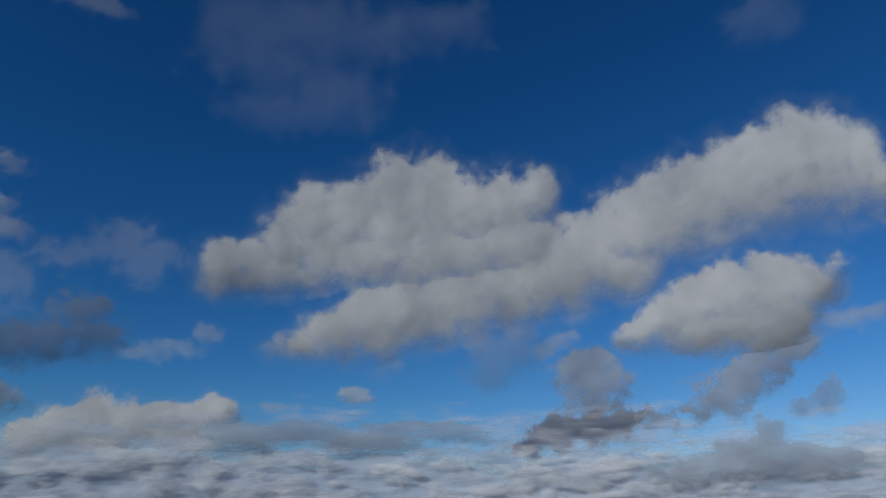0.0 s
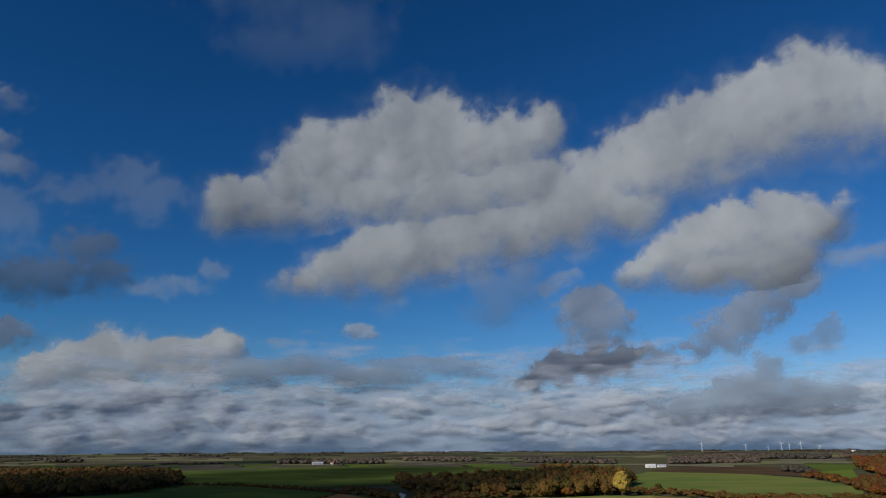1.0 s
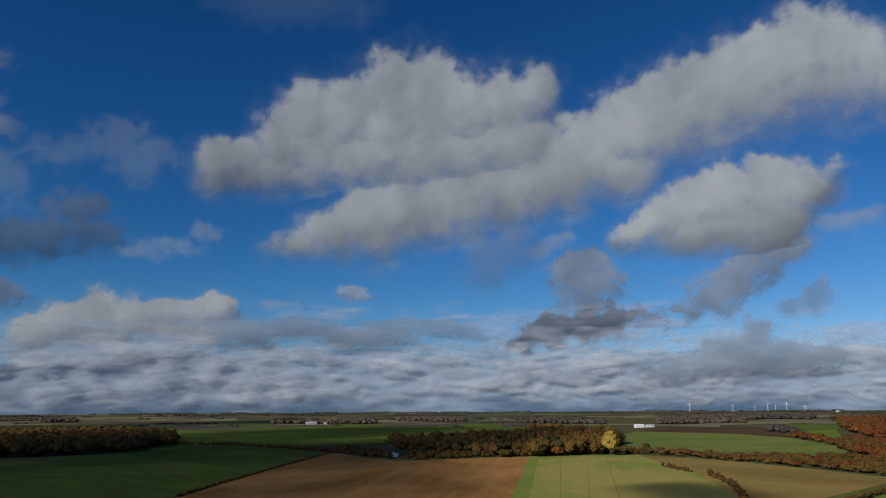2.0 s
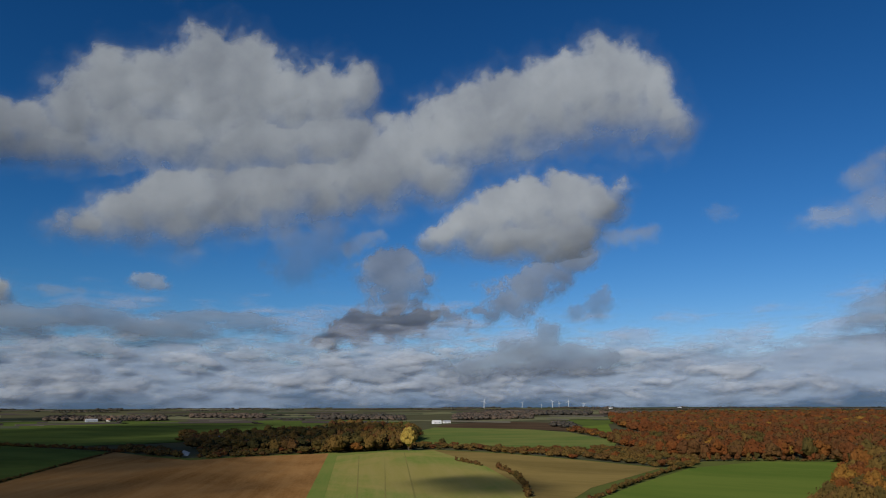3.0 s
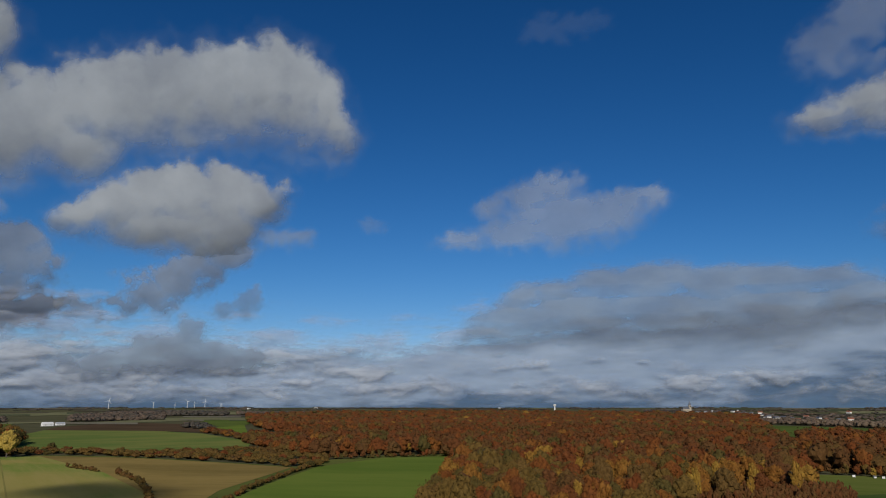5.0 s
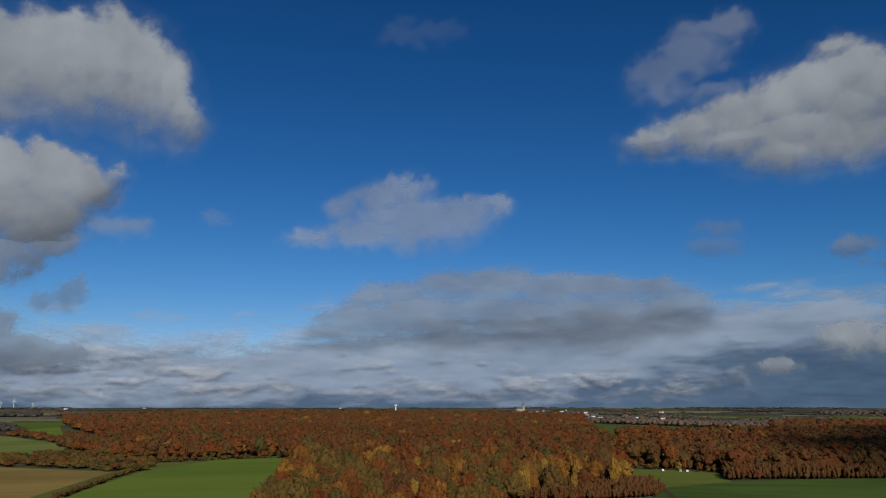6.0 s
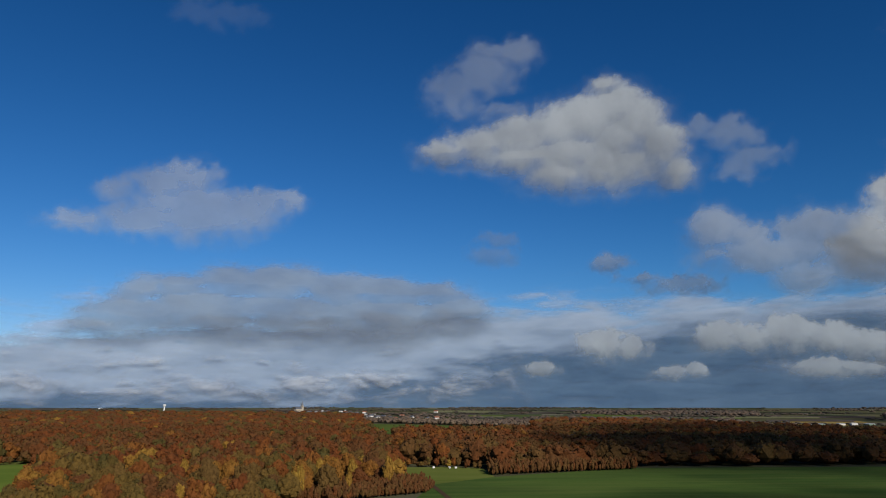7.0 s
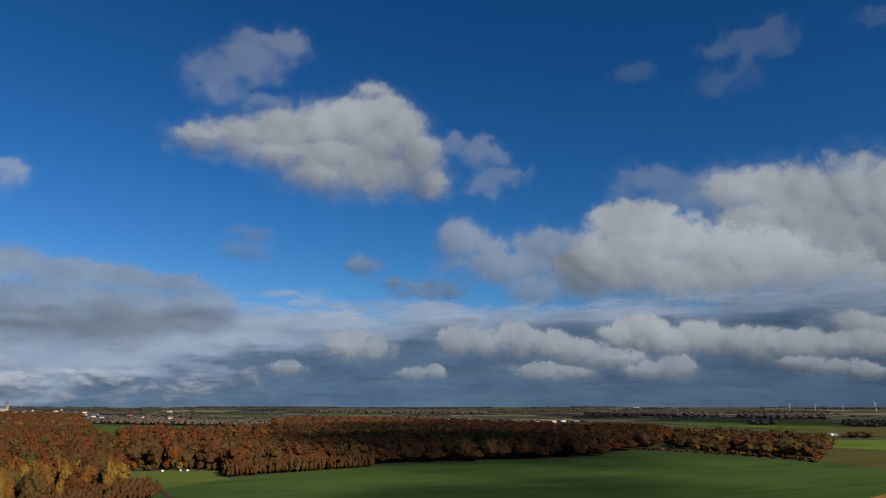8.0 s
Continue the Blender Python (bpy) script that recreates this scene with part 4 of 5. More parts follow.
def gable(bm, w, d, z0, rise, over=0.4):
    """A pitched roof over a w by d plan, its ridge along x."""
    a, b = w / 2 + over, d / 2 + over
    v = [bm.verts.new(c) for c in ((-a, -b, z0), (a, -b, z0), (a, b, z0), (-a, b, z0), (-a, 0, z0 + rise), (a, 0, z0 + rise),
                                   (-a, -b, z0 - 0.3), (a, -b, z0 - 0.3), (a, b, z0 - 0.3), (-a, b, z0 - 0.3))]
    for f in ((0, 1, 5, 4), (2, 3, 4, 5), (0, 4, 3), (1, 2, 5), (6, 9, 8, 7), (6, 7, 1, 0), (8, 9, 3, 2), (7, 8, 2, 1), (9, 6, 0, 3)):
        bm.faces.new([v[i] for i in f])
    return bm


def house(x, y, turn, w, d, h, rise, wall, roof, label, group="houses of the village", name="house", windows=3):
    ob = thing(name, x, y, turn, label, "building", group)
    shell = part("wall", box(bmesh.new(), -w / 2, -d / 2, -1.0, w / 2, d / 2, h - 0.3), wall, ob)
    cover = part("roof", gable(bmesh.new(), w, d, h, rise), roof, ob)
    for k in range(windows):
        cx = (k + 0.5) / windows * w - w / 2
        part("window", box(bmesh.new(), cx - 0.6, -d / 2 - 0.06, h * 0.35, cx + 0.6, -d / 2 + 0.1, h * 0.75), GLASS, shell, "dark window pane")
    if name == "house":
        part("chimney", box(bmesh.new(), w * 0.3 - 0.4, -0.4, h + rise * 0.5, w * 0.3 + 0.4, 0.4, h + rise + 1.0), TILES, cover, "red brick chimney")
    return ob


def turbine(x, y, scale, spin, face, label="white wind turbine on the horizon"):
    ob = thing("wind_turbine", x, y, face, label, "wind turbine", "wind turbines")
    s = scale
    part("mast", cone(bmesh.new(), 2.0 * s, 1.1 * s, -2, 60 * s, 14), WHITE, ob)
    part("nacelle", box(bmesh.new(), -1.6 * s, -2.5 * s, 59.5 * s, 1.6 * s, 5.5 * s, 63 * s), WHITE, ob)
    b = bmesh.new()
    bmesh.ops.create_uvsphere(b, u_segments=10, v_segments=6, radius=1.8 * s)
    bmesh.ops.translate(b, verts=b.verts[:], vec=(0, -3.2 * s, 61.2 * s))
    hub = part("hub", b, WHITE, ob)
    for k in range(3):
        b = bmesh.new()
        g = bmesh.ops.create_cone(b, cap_ends=True, segments=6, radius1=1.5 * s, radius2=0.35 * s, depth=30 * s)
        bmesh.ops.scale(b, vec=(1, 0.4, 1), verts=g["verts"])
        bmesh.ops.translate(b, verts=g["verts"], vec=(0, 0, 15.5 * s))
        bmesh.ops.transform(b, verts=g["verts"], matrix=Matrix.Translation((0, -3.4 * s, 61.2 * s)) @ Matrix.Rotation(radians(spin + 120 * k), 4, "Y"))
        part("blade", b, WHITE, hub, "long tapered white blade")
    return ob


for (x, y), s, spin in (((1379, 3998), 0.7, 20), ((1624, 4018), 0.52, 45), ((1723, 3965), 0.36, 10), ((1780, 3933), 0.62, 75), ((1813, 3914), 0.5, 95),
                        ((1915, 3999), 0.62, 0), ((1988, 3954), 0.4, 30), ((1995, 3949), 0.36, 70),
                        ((3440, -1882), 0.45, 0), ((3308, -1934), 0.4, 60), ((3263, -2038), 0.35, 15), ((3127, -2105), 0.55, 85)):
    turbine(x, y, s, spin, 180 - math.degrees(math.atan2(x, y)) + 190)


def water_tower(x, y):
    ob = thing("water_tower", x, y, 0, "white concrete water tower above the forest", "water tower")
    part("shaft", cone(bmesh.new(), 3.8, 3.0, -2, 20, 20), WHITE, ob)
    b = cone(bmesh.new(), 3.0, 8.0, 20, 25, 24)
    part("tank", cone(b, 8.0, 8.0, 25, 30, 24), WHITE, ob)
    part("cap", cone(bmesh.new(), 8.2, 2.5, 30, 31.5, 24), WHITE_WALL, ob)


water_tower(*(3090, 2381))


def church(x, y, turn):
    ob = thing("church", x, y, turn, "stone village church with a slate spire", "church")
    nave = part("nave", box(bmesh.new(), -28, -9, -2, 6, 9, 14), STONE, ob)
    b = gable(bmesh.new(), 34, 18, 14, 10)
    bmesh.ops.translate(b, verts=b.verts[:], vec=(-11, 0, 0))
    part("nave_roof", b, SLATE, ob)
    tower = part("tower", box(bmesh.new(), 6, -5.5, -2, 17, 5.5, 30), STONE, ob)
    part("spire", cone(bmesh.new(), 6.5, 0.1, 30, 54, 8, 11.5, 0), SLATE, tower, "pointed slate spire")
    for k in range(4):
        cx = -24 + 8 * k
        part("window", box(bmesh.new(), cx - 1, -9.1, 4, cx + 1, -8.8, 10), GLASS, nave, "tall dark window")
    part("belfry_opening", box(bmesh.new(), 9.5, -5.6, 21, 13.5, -5.3, 27), GLASS, tower, "dark belfry opening")


church(*(3235, 1705), -30)

rng_v = np.random.RandomState(12)
village = [(2759, 1434), (2967, 1510), (2836, 1412), (2651, 1291), (3060, 1469), (2853, 1337), (3231, 1485), (2796, 1259), (3009, 1334), (2616, 1120), (2442, 1063), (3023, 1274), (2563, 1051), (2399, 960), (2511, 983), (2404, 914), (2301, 859), (2640, 956), (2524, 876), (2360, 798), (2363, 764), (2420, 750), (3330, 1035), (3004, 1358)]
for x, y in village:
    wall = WHITE_WALL if rng_v.rand() < 0.75 else STONE
    red = rng_v.rand() < 0.5
    house(x, y, rng_v.uniform(0, 180), rng_v.uniform(13, 20), rng_v.uniform(8, 11), rng_v.uniform(6, 8), rng_v.uniform(3.5, 5), wall, TILES if red else SLATE,
          "pale village house with a %s roof" % ("red tile" if red else "slate"))
for x, y in [(2935, 1522), (3019, 1548), (2882, 1461), (3118, 1558), (2977, 1467), (3299, 1615), (3065, 1487), (2924, 1406), (3450, 1560), (2908, 1303), (2789, 1224), (3002, 1302), (2677, 1153), (2568, 1093), (2757, 1157), (2474, 1028), (2650, 1088), (2781, 1126), (2496, 1002)]:
    house(x, y, rng_v.uniform(0, 180), rng_v.uniform(12, 17), 8, 6, 4, WHITE_WALL, SLATE, "white village house with a slate roof")
# farms and sheds
house(*(-429, 2473), 20, 34, 16, 6, 4.5, STEEL_GREY, STEEL_GREY, "grey metal farm shed", "farm buildings", "barn", 2)
house(*(-389, 2527), 0, 12, 9, 6, 4.5, WHITE_WALL, TILES, "white farmhouse with a red roof", "farm buildings")
house(*(562, 2052), 10, 26, 12, 6, 4.0, WHITE, WHITE, "white farm shed beside a wood", "farm buildings", "barn", 2)
house(*(603, 2090), 10, 22, 10, 5, 3.0, WHITE, STEEL_GREY, "white farm shed with a grey roof", "farm buildings", "barn", 2)
house(*(-30, 1188), 25, 16, 9, 6, 5, STONE, SLATE, "old stone house with a slate roof among trees", "houses of the hamlet")
house(*(41, 1280), 60, 14, 8, 6, 4.5, STONE, SLATE, "grey house with a slate roof among trees", "houses of the hamlet")
house(*(62, 1373), -10, 9, 7, 6, 5, WHITE_WALL, SLATE, "small white house among trees", "houses of the hamlet")
house(*(2054, -360), 5, 14, 10, 4, 1.2, WHITE_WALL, STEEL_GREY, "white industrial shed behind the wood", "industrial sheds", "shed", 2)
house(*(2098, -391), 5, 26, 14, 5, 1.2, STEEL_GREEN, STEEL_GREY, "pale green industrial shed", "industrial sheds", "shed", 3)
house(*(2140, -446), 5, 30, 14, 5, 1.2, WHITE_WALL, STEEL_GREY, "white low industrial shed", "industrial sheds", "shed", 3)
house(*(2137, -476), 5, 20, 14, 6, 1.2, WHITE_WALL, WHITE_WALL, "tall white industrial shed", "industrial sheds", "shed", 2)
house(*(2133, -512), 5, 40, 16, 5, 1.2, STEEL_GREEN, STEEL_GREY, "long pale green industrial shed", "industrial sheds", "shed", 4)
for spot, w in (((3759, 902), 46), ((3999, -1307), 40), ((3162, 2832), 26), ((2049, 2770), 18), ((2007, 3656), 18), ((2370, 3540), 22), ((2972, -1223), 14)):
    house(*spot, 20, w, 12, 4.5, 2.0, WHITE, WHITE, "white far farm shed", "far sheds", "shed", 2)

house(*(1293, -779), 20, 7, 6, 3.5, 2, WHITE, WHITE, "small white shed at the field's end", "far sheds", "shed", 1)
house(*(1293, -789), 60, 6, 5, 3, 1.5, WHITE, STEEL_GREY, "small white shed at the field's end", "far sheds", "shed", 1)


def van(x, y, turn, label):
    ob = thing("van", x, y, turn, label, "van", "vans parked on the meadow")
    b = box(bmesh.new(), -2.6, -1.0, 0.4, 1.6, 1.0, 1.75)
    box(b, 1.6, -0.98, 0.4, 2.6, 0.98, 1.1)
    bmesh.ops.bevel(b, geom=b.edges[:], offset=0.15, segments=2, affect="EDGES")
    body = part("body", b, WHITE, ob, "white painted body")
    part("windscreen", box(bmesh.new(), 1.55, -0.85, 1.12, 1.7, 0.85, 1.65), GLASS, body, "dark windscreen")
    for sy in (-1.01, 0.97):
        part("side_window", box(bmesh.new(), 0.5, sy, 1.1, 1.4, sy + 0.04, 1.6), GLASS, body, "dark side window")
    for sy in (-0.8, 0.55):
        part("headlight", box(bmesh.new(), 2.55, sy, 0.75, 2.64, sy + 0.25, 0.95), STEEL_GREY, body, "clear headlight")
    for sx in (-1.7, 1.9):
        for sy in (-0.95, 0.95):
            w = cone(bmesh.new(), 0.38, 0.38, -0.12, 0.12, 14)
            bmesh.ops.transform(w, matrix=Matrix.Translation((sx, sy, 0.38)) @ Matrix.Rotation(radians(90), 4, "X"), verts=w.verts[:])
            wheel = part("wheel", w, RUBBER, ob, "black rubber tyre")
            rim = cone(bmesh.new(), 0.2, 0.2, -0.14, 0.14, 10)
            bmesh.ops.transform(rim, matrix=Matrix.Translation((sx, sy, 0.38)) @ Matrix.Rotation(radians(90), 4, "X"), verts=rim.verts[:])
            part("rim", rim, STEEL_GREY, wheel, "grey steel rim")


van(*(637, 200), 20, "white van parked at the meadow's edge")
van(*(640, 186), 200, "white van parked under the trees")
van(*(640, 180), 15, "white van parked beside another")
field([(-61, 906), (-50, 884), (-51, 951), (-62, 1002)], CHALK, "white chalk yard", 0.5, name="yard")
field([(6, 1080), (41, 1030), (42, 1060), (6, 1112)], CHALK, "pale track in the hamlet", 0.5, name="track")
field([(503, 161), (507, 159), (417, 116), (417, 120)], DARK_SOIL, "dark earth track beside the wheat field", 0.35, name="track")

# ---- clouds that shade the land, between it and the sun ----
shade_cloud(-335, 757, 250, 61, long=1.7)
shade_cloud(36, 1281, 210, 62, long=1.4)
shade_cloud(-60, 660, 80, 63, long=1.7, opacity=0.5)
shade_cloud(170, 504, 32, 64, long=1.5, opacity=0.75)
shade_cloud(1329, -164, 250, 65, long=2.0)
shade_cloud(445, -100, 68, 66, long=2.0, opacity=0.55)
shade_cloud(900, -30, 150, 71, long=1.3, opacity=0.86)
shade_cloud(-424, 1554, 330, 67, long=1.9)
shade_cloud(-989, 2439, 420, 68, long=2.2)
shade_cloud(2379, -1012, 330, 70, long=2.0)

# ---- clouds in view ----
domes = [(-18.0, 18.6, 1.8, 1.8), (-15.9, 19.1, 2.1, 1.8), (-13.4, 20.6, 2.3, 2.6), (-10.8, 22.6, 2.8, 3.2), (-7.6, 22.9, 3.0, 3.4), (-4.3, 24.8, 2.9, 3.4), (-0.9, 24.5, 3.1, 3.5), (2.5, 23.7, 2.9, 3.3), (5.9, 24.1, 2.5, 2.7), (8.3, 24.7, 1.9, 2.0), (-6.5, 19.9, 5.3, 2.1), (0.1, 20.1, 5.5, 2.5), (6.3, 20.6, 4.2, 2.5), (-13.7, 18.7, 3.5, 1.4), (-11.6, 12.7, 1.8, 1.0), (-9.0, 13.8, 2.4, 1.9), (-5.9, 14.8, 2.9, 2.7), (-2.7, 15.6, 3.2, 2.3), (1.1, 16.5, 3.4, 2.6), (4.9, 17.2, 3.4, 2.5), (8.2, 18.1, 3.0, 2.3), (11.0, 18.7, 2.5, 2.7), (13.4, 19.0, 2.5, 1.9), (-2.8, 22.5, 5.0, 3.3), (-10.2, 20.5, 3.6, 2.4)]
arm = [(11.6, 19.8, 2.5, 2.8), (14.4, 20.9, 2.2, 2.8), (16.8, 21.6, 2.8, 3.2), (19.1, 22.5, 2.7, 3.4), (21.9, 23.3, 2.9, 3.3), (24.6, 23.5, 3.0, 3.4), (27.2, 24.2, 2.7, 3.4), (29.5, 24.4, 2.4, 3.4), (31.9, 23.9, 2.2, 3.3), (33.6, 23.2, 1.4, 2.6), (34.7, 21.8, 1.4, 1.7), (35.4, 21.6, 0.9, 1.4), (14.8, 18.1, 2.5, 1.7)]
cloud("large grey-white cumulus with a domed top and a long arm", domes + arm, CLOUD, cell=0.14, seed=1, tilt=0.25, firm=0.6, loose=2.0)
cloud("bright-topped cumulus with a grey base", [(15.9, 13.3, 1.6, 1.2), (17.9, 14.3, 2.0, 1.7), (20.4, 15.0, 2.4, 2.5), (23.0, 15.4, 2.7, 2.6), (25.8, 15.6, 2.6, 2.6), (28.0, 15.7, 2.1, 1.9), (29.9, 16.7, 1.0, 0.7), (22.0, 13.1, 4.6, 1.5), (25.8, 13.4, 2.4, 1.8)], CLOUD, cell=0.1, seed=3, tilt=0.95)
cloud("cumulus with a white top low in the sky", [(-29.1, 5.2, 1.8, 1.4), (-27.6, 6.1, 1.7, 1.8), (-25.6, 6.8, 2.3, 1.8), (-23.5, 6.7, 2.0, 1.5), (-20.9, 7.1, 2.1, 1.2), (-18.5, 7.4, 2.0, 1.2), (-16.9, 7.9, 1.1, 1.0), (-25.8, 5.0, 3.2, 0.8), (-20.8, 5.8, 3.5, 0.8)], BRIGHT, cell=0.1, seed=4, tilt=0.9)
# dark scraps under the bright-topped cumulus
cloud("slanting grey torn scrap of cloud", [(26.2, 11.5, 1.8, 1.2), (24.3, 10.1, 1.7, 1.3), (22.6, 9.2, 1.7, 1.4), (20.8, 8.0, 1.8, 1.2), (18.6, 7.2, 2.0, 0.7), (16.5, 7.0, 1.8, 0.6)], GREY, cell=0.09, seed=10, opacity=0.8, firm=0.8, loose=1.6, curl=0.9)
cloud("grey torn scrap of cloud", [(11.7, 11.0, 2.0, 1.4), (12.1, 9.6, 2.2, 1.5), (11.6, 8.3, 2.0, 1.2), (10.3, 10.6, 1.2, 0.9)], GREY, cell=0.09, seed=9, opacity=0.8, firm=0.8, loose=1.6, curl=0.9)
cloud("flat dark grey low cloud", [(10.2, 6.1, 3.1, 1.0), (12.0, 6.5, 2.5, 1.0), (8.4, 5.4, 2.1, 0.8), (13.8, 6.9, 1.9, 0.8), (6.1, 5.0, 1.9, 0.5)], SLATE_GREY, cell=0.08, seed=11, firm=0.6, loose=1.45, curl=0.9)
cloud("grey-topped cloud above the layer", [(24.3, 5.3, 1.4, 1.3), (23.4, 4.0, 3.0, 1.2), (25.8, 3.7, 2.7, 1.0), (28.0, 3.5, 1.8, 0.8), (21.3, 3.4, 3.1, 0.9), (18.8, 2.9, 3.2, 0.8)], SHEET, 4440, cell=0.08, seed=12, opacity=0.7, wander=0.9, firm=0.8, loose=1.6, curl=0.9)
cloud("small grey torn scrap of cloud", [(28.1, 7.8, 1.0, 0.9), (26.8, 7.2, 0.9, 0.5), (28.5, 8.4, 0.5, 0.6)], GREY, cell=0.07, seed=13, opacity=0.5, firm=0.9, loose=1.7, curl=0.9)
cloud("small pale scrap of cloud", [(31.6, 13.1, 1.3, 0.6), (29.7, 13.0, 0.8, 0.5)], WISP, cell=0.07, seed=17, opacity=0.31, firm=0.9, loose=1.7, curl=1.0, wander=1.6)
cloud("small curled wisp of cloud", [(8.5, 12.4, 0.9, 0.5), (9.5, 13.1, 1.0, 0.5), (10.2, 13.5, 0.7, 0.3)], WISP, cell=0.06, seed=16, opacity=0.37, firm=0.9, loose=1.7, curl=1.0, wander=1.6)
cloud("small white wisp of cloud", [(-7.2, 9.2, 0.9, 0.4), (-6.3, 8.9, 0.8, 0.4)], WISP, cell=0.06, seed=14, opacity=0.6, firm=0.9, loose=1.6, curl=1.0)
cloud("thin white streak of cloud", [(-12.8, 8.1, 1.3, 0.3)], WISP, cell=0.06, seed=15, opacity=0.31, firm=0.9, loose=1.7, wander=1.6)
cloud("dim grey torn scrap of cloud", [(4.8, 12.5, 2.6, 1.7), (4.1, 10.9, 1.5, 1.1), (6.7, 13.6, 1.3, 0.8)], GREY, 4560, cell=0.1, seed=18, opacity=0.3, firm=1.1, loose=1.9, curl=0.9)
# scraps beside the large cumulus
cloud("lilac-grey torn cloud beside the cumulus", [(-27.8, 14.4, 1.7, 1.1), (-28.3, 12.5, 3.7, 1.1), (-30.8, 11.9, 2.6, 1.2), (-33.8, 11.5, 2.7, 1.2)], SLATE_GREY, cell=0.1, seed=19, opacity=0.62, firm=1.0, loose=1.8, curl=0.9)
cloud("thin lilac veil of cloud", [(-32.7, 15.6, 2.2, 1.8), (-29.0, 17.9, 2.0, 1.1), (-25.6, 18.8, 2.8, 1.6), (-22.8, 19.2, 1.6, 1.3)], WISP, cell=0.12, seed=20, opacity=0.19, firm=1.0, loose=1.3, curl=1.0, wander=1.6)
cloud("thin low streak of cloud", [(-23.2, 11.7, 1.6, 0.5), (-21.3, 12.3, 1.9, 0.5), (-18.5, 13.4, 0.9, 0.6)], WISP, cell=0.08, seed=21, opacity=0.28, firm=1.0, loose=1.8, curl=1.0, wander=1.6)
cloud("thin pale scrap of cloud", [(-34.4, 24.0, 1.1, 0.7), (-34.1, 21.0, 0.7, 0.6), (-33.5, 19.5, 1.2, 0.8)], WISP, cell=0.09, seed=22, opacity=0.37, firm=0.9, loose=1.7, curl=1.0, wander=1.6)
cloud("grey torn scrap of cloud", [(-32.0, 8.0, 1.9, 0.9)], GREY, cell=0.09, seed=23, opacity=0.7, firm=0.9, loose=1.7, curl=0.9)
cloud("faint high veil of cloud", [(-16.9, 36.5, 4.0, 2.8), (-11.7, 37.5, 4.3, 2.3), (-14.6, 34.7, 2.9, 1.8), (-5.3, 37.5, 3.6, 1.4), (0.2, 38.2, 3.1, 0.9), (-9.8, 32.6, 2.8, 2.0), (-14.8, 31.2, 2.6, 0.9)], WISP, cell=0.16, seed=24, opacity=0.095, firm=2.0, loose=2.6, curl=0.7, flat=0.7, wander=1.6)
cloud("faint high veil of cloud", [(-30.6, 35.9, 2.2, 0.6)], WISP, cell=0.14, seed=72, opacity=0.19, firm=1.0, curl=1.0, wander=1.6)
cloud("faint high veil of cloud", [(29.1, 35.1, 1.8, 1.4)], WISP, cell=0.14, seed=25, opacity=0.09, firm=1.0, curl=1.0, wander=1.6)
# the clear middle of the sky
cloud("small thin cumulus alone in the blue", [(47.6, 15.6, 1.3, 0.9), (50.8, 16.1, 2.4, 1.1), (53.0, 17.0, 2.1, 1.2), (49.7, 13.7, 3.7, 1.2), (53.7, 13.9, 3.1, 1.4), (56.8, 14.8, 2.5, 1.6), (58.7, 15.7, 1.6, 1.0), (45.2, 13.0, 1.9, 0.5), (60.6, 16.1, 1.1, 0.5), (53.8, 15.2, 2.7, 1.3), (51.1, 14.8, 2.4, 1.0)], CLOUD, cell=0.1, seed=81, opacity=0.5, firm=1.1, loose=2.0, curl=1.0, wander=1.6)
cloud("tiny wisp of cloud", [(37.8, 14.3, 0.9, 0.5), (38.3, 13.9, 0.7, 0.3)], WISP, cell=0.06, seed=82, opacity=0.19, firm=1.1, loose=1.9, curl=1.0, wander=1.6)
cloud("small pale scrap of cloud", [(31.5, 13.0, 1.5, 0.6)], WISP, cell=0.06, seed=83, opacity=0.22, firm=1.1, loose=1.9, curl=1.0, wander=1.6)
cloud("faint high veil of cloud", [(53.4, 29.3, 2.1, 0.8), (55.7, 29.5, 1.8, 0.7)], WISP, cell=0.12, seed=29, opacity=0.07, firm=1.0, curl=1.0, wander=1.6)
cloud("long grey cloud above the layer", [(50.2, 8.3, 1.7, 0.8), (52.7, 9.0, 2.5, 0.9), (56.4, 9.3, 3.0, 1.2), (60.5, 9.3, 3.4, 1.5), (64.6, 8.7, 3.3, 1.3), (68.6, 8.8, 3.7, 1.2), (72.5, 8.7, 2.8, 1.1), (50.0, 6.5, 3.8, 1.2), (55.0, 7.0, 5.1, 1.6), (61.4, 7.0, 5.5, 1.7), (68.0, 6.9, 5.3, 1.7), (73.6, 7.3, 3.1, 1.2), (47.4, 5.6, 2.1, 0.5)], SHEET, 4440, cell=0.1, seed=46, firm=0.7, loose=2.8, tilt=0.35, flat=2.2, opacity=0.8, wander=0.9)
# cumulus and scraps over the wheat field
cloud("white cumulus with torn edges", [(73.6, 20.1, 2.1, 0.9), (76.5, 20.6, 2.7, 1.3), (79.8, 21.1, 2.9, 1.7), (82.7, 21.7, 2.7, 1.8), (85.5, 22.1, 2.6, 2.0), (87.9, 22.8, 2.4, 1.8), (89.6, 21.6, 2.3, 2.2), (91.2, 19.7, 1.9, 2.2), (92.2, 17.6, 1.3, 1.2), (87.2, 18.7, 4.4, 1.8), (83.0, 18.1, 2.5, 1.3), (87.3, 24.6, 1.1, 0.7), (83.5, 19.6, 4.1, 1.6), (79.8, 19.6, 2.9, 1.0), (88.2, 20.4, 2.8, 2.0)], CLOUD, cell=0.1, seed=55, firm=0.9, loose=2.0, curl=0.45, tilt=0.3)
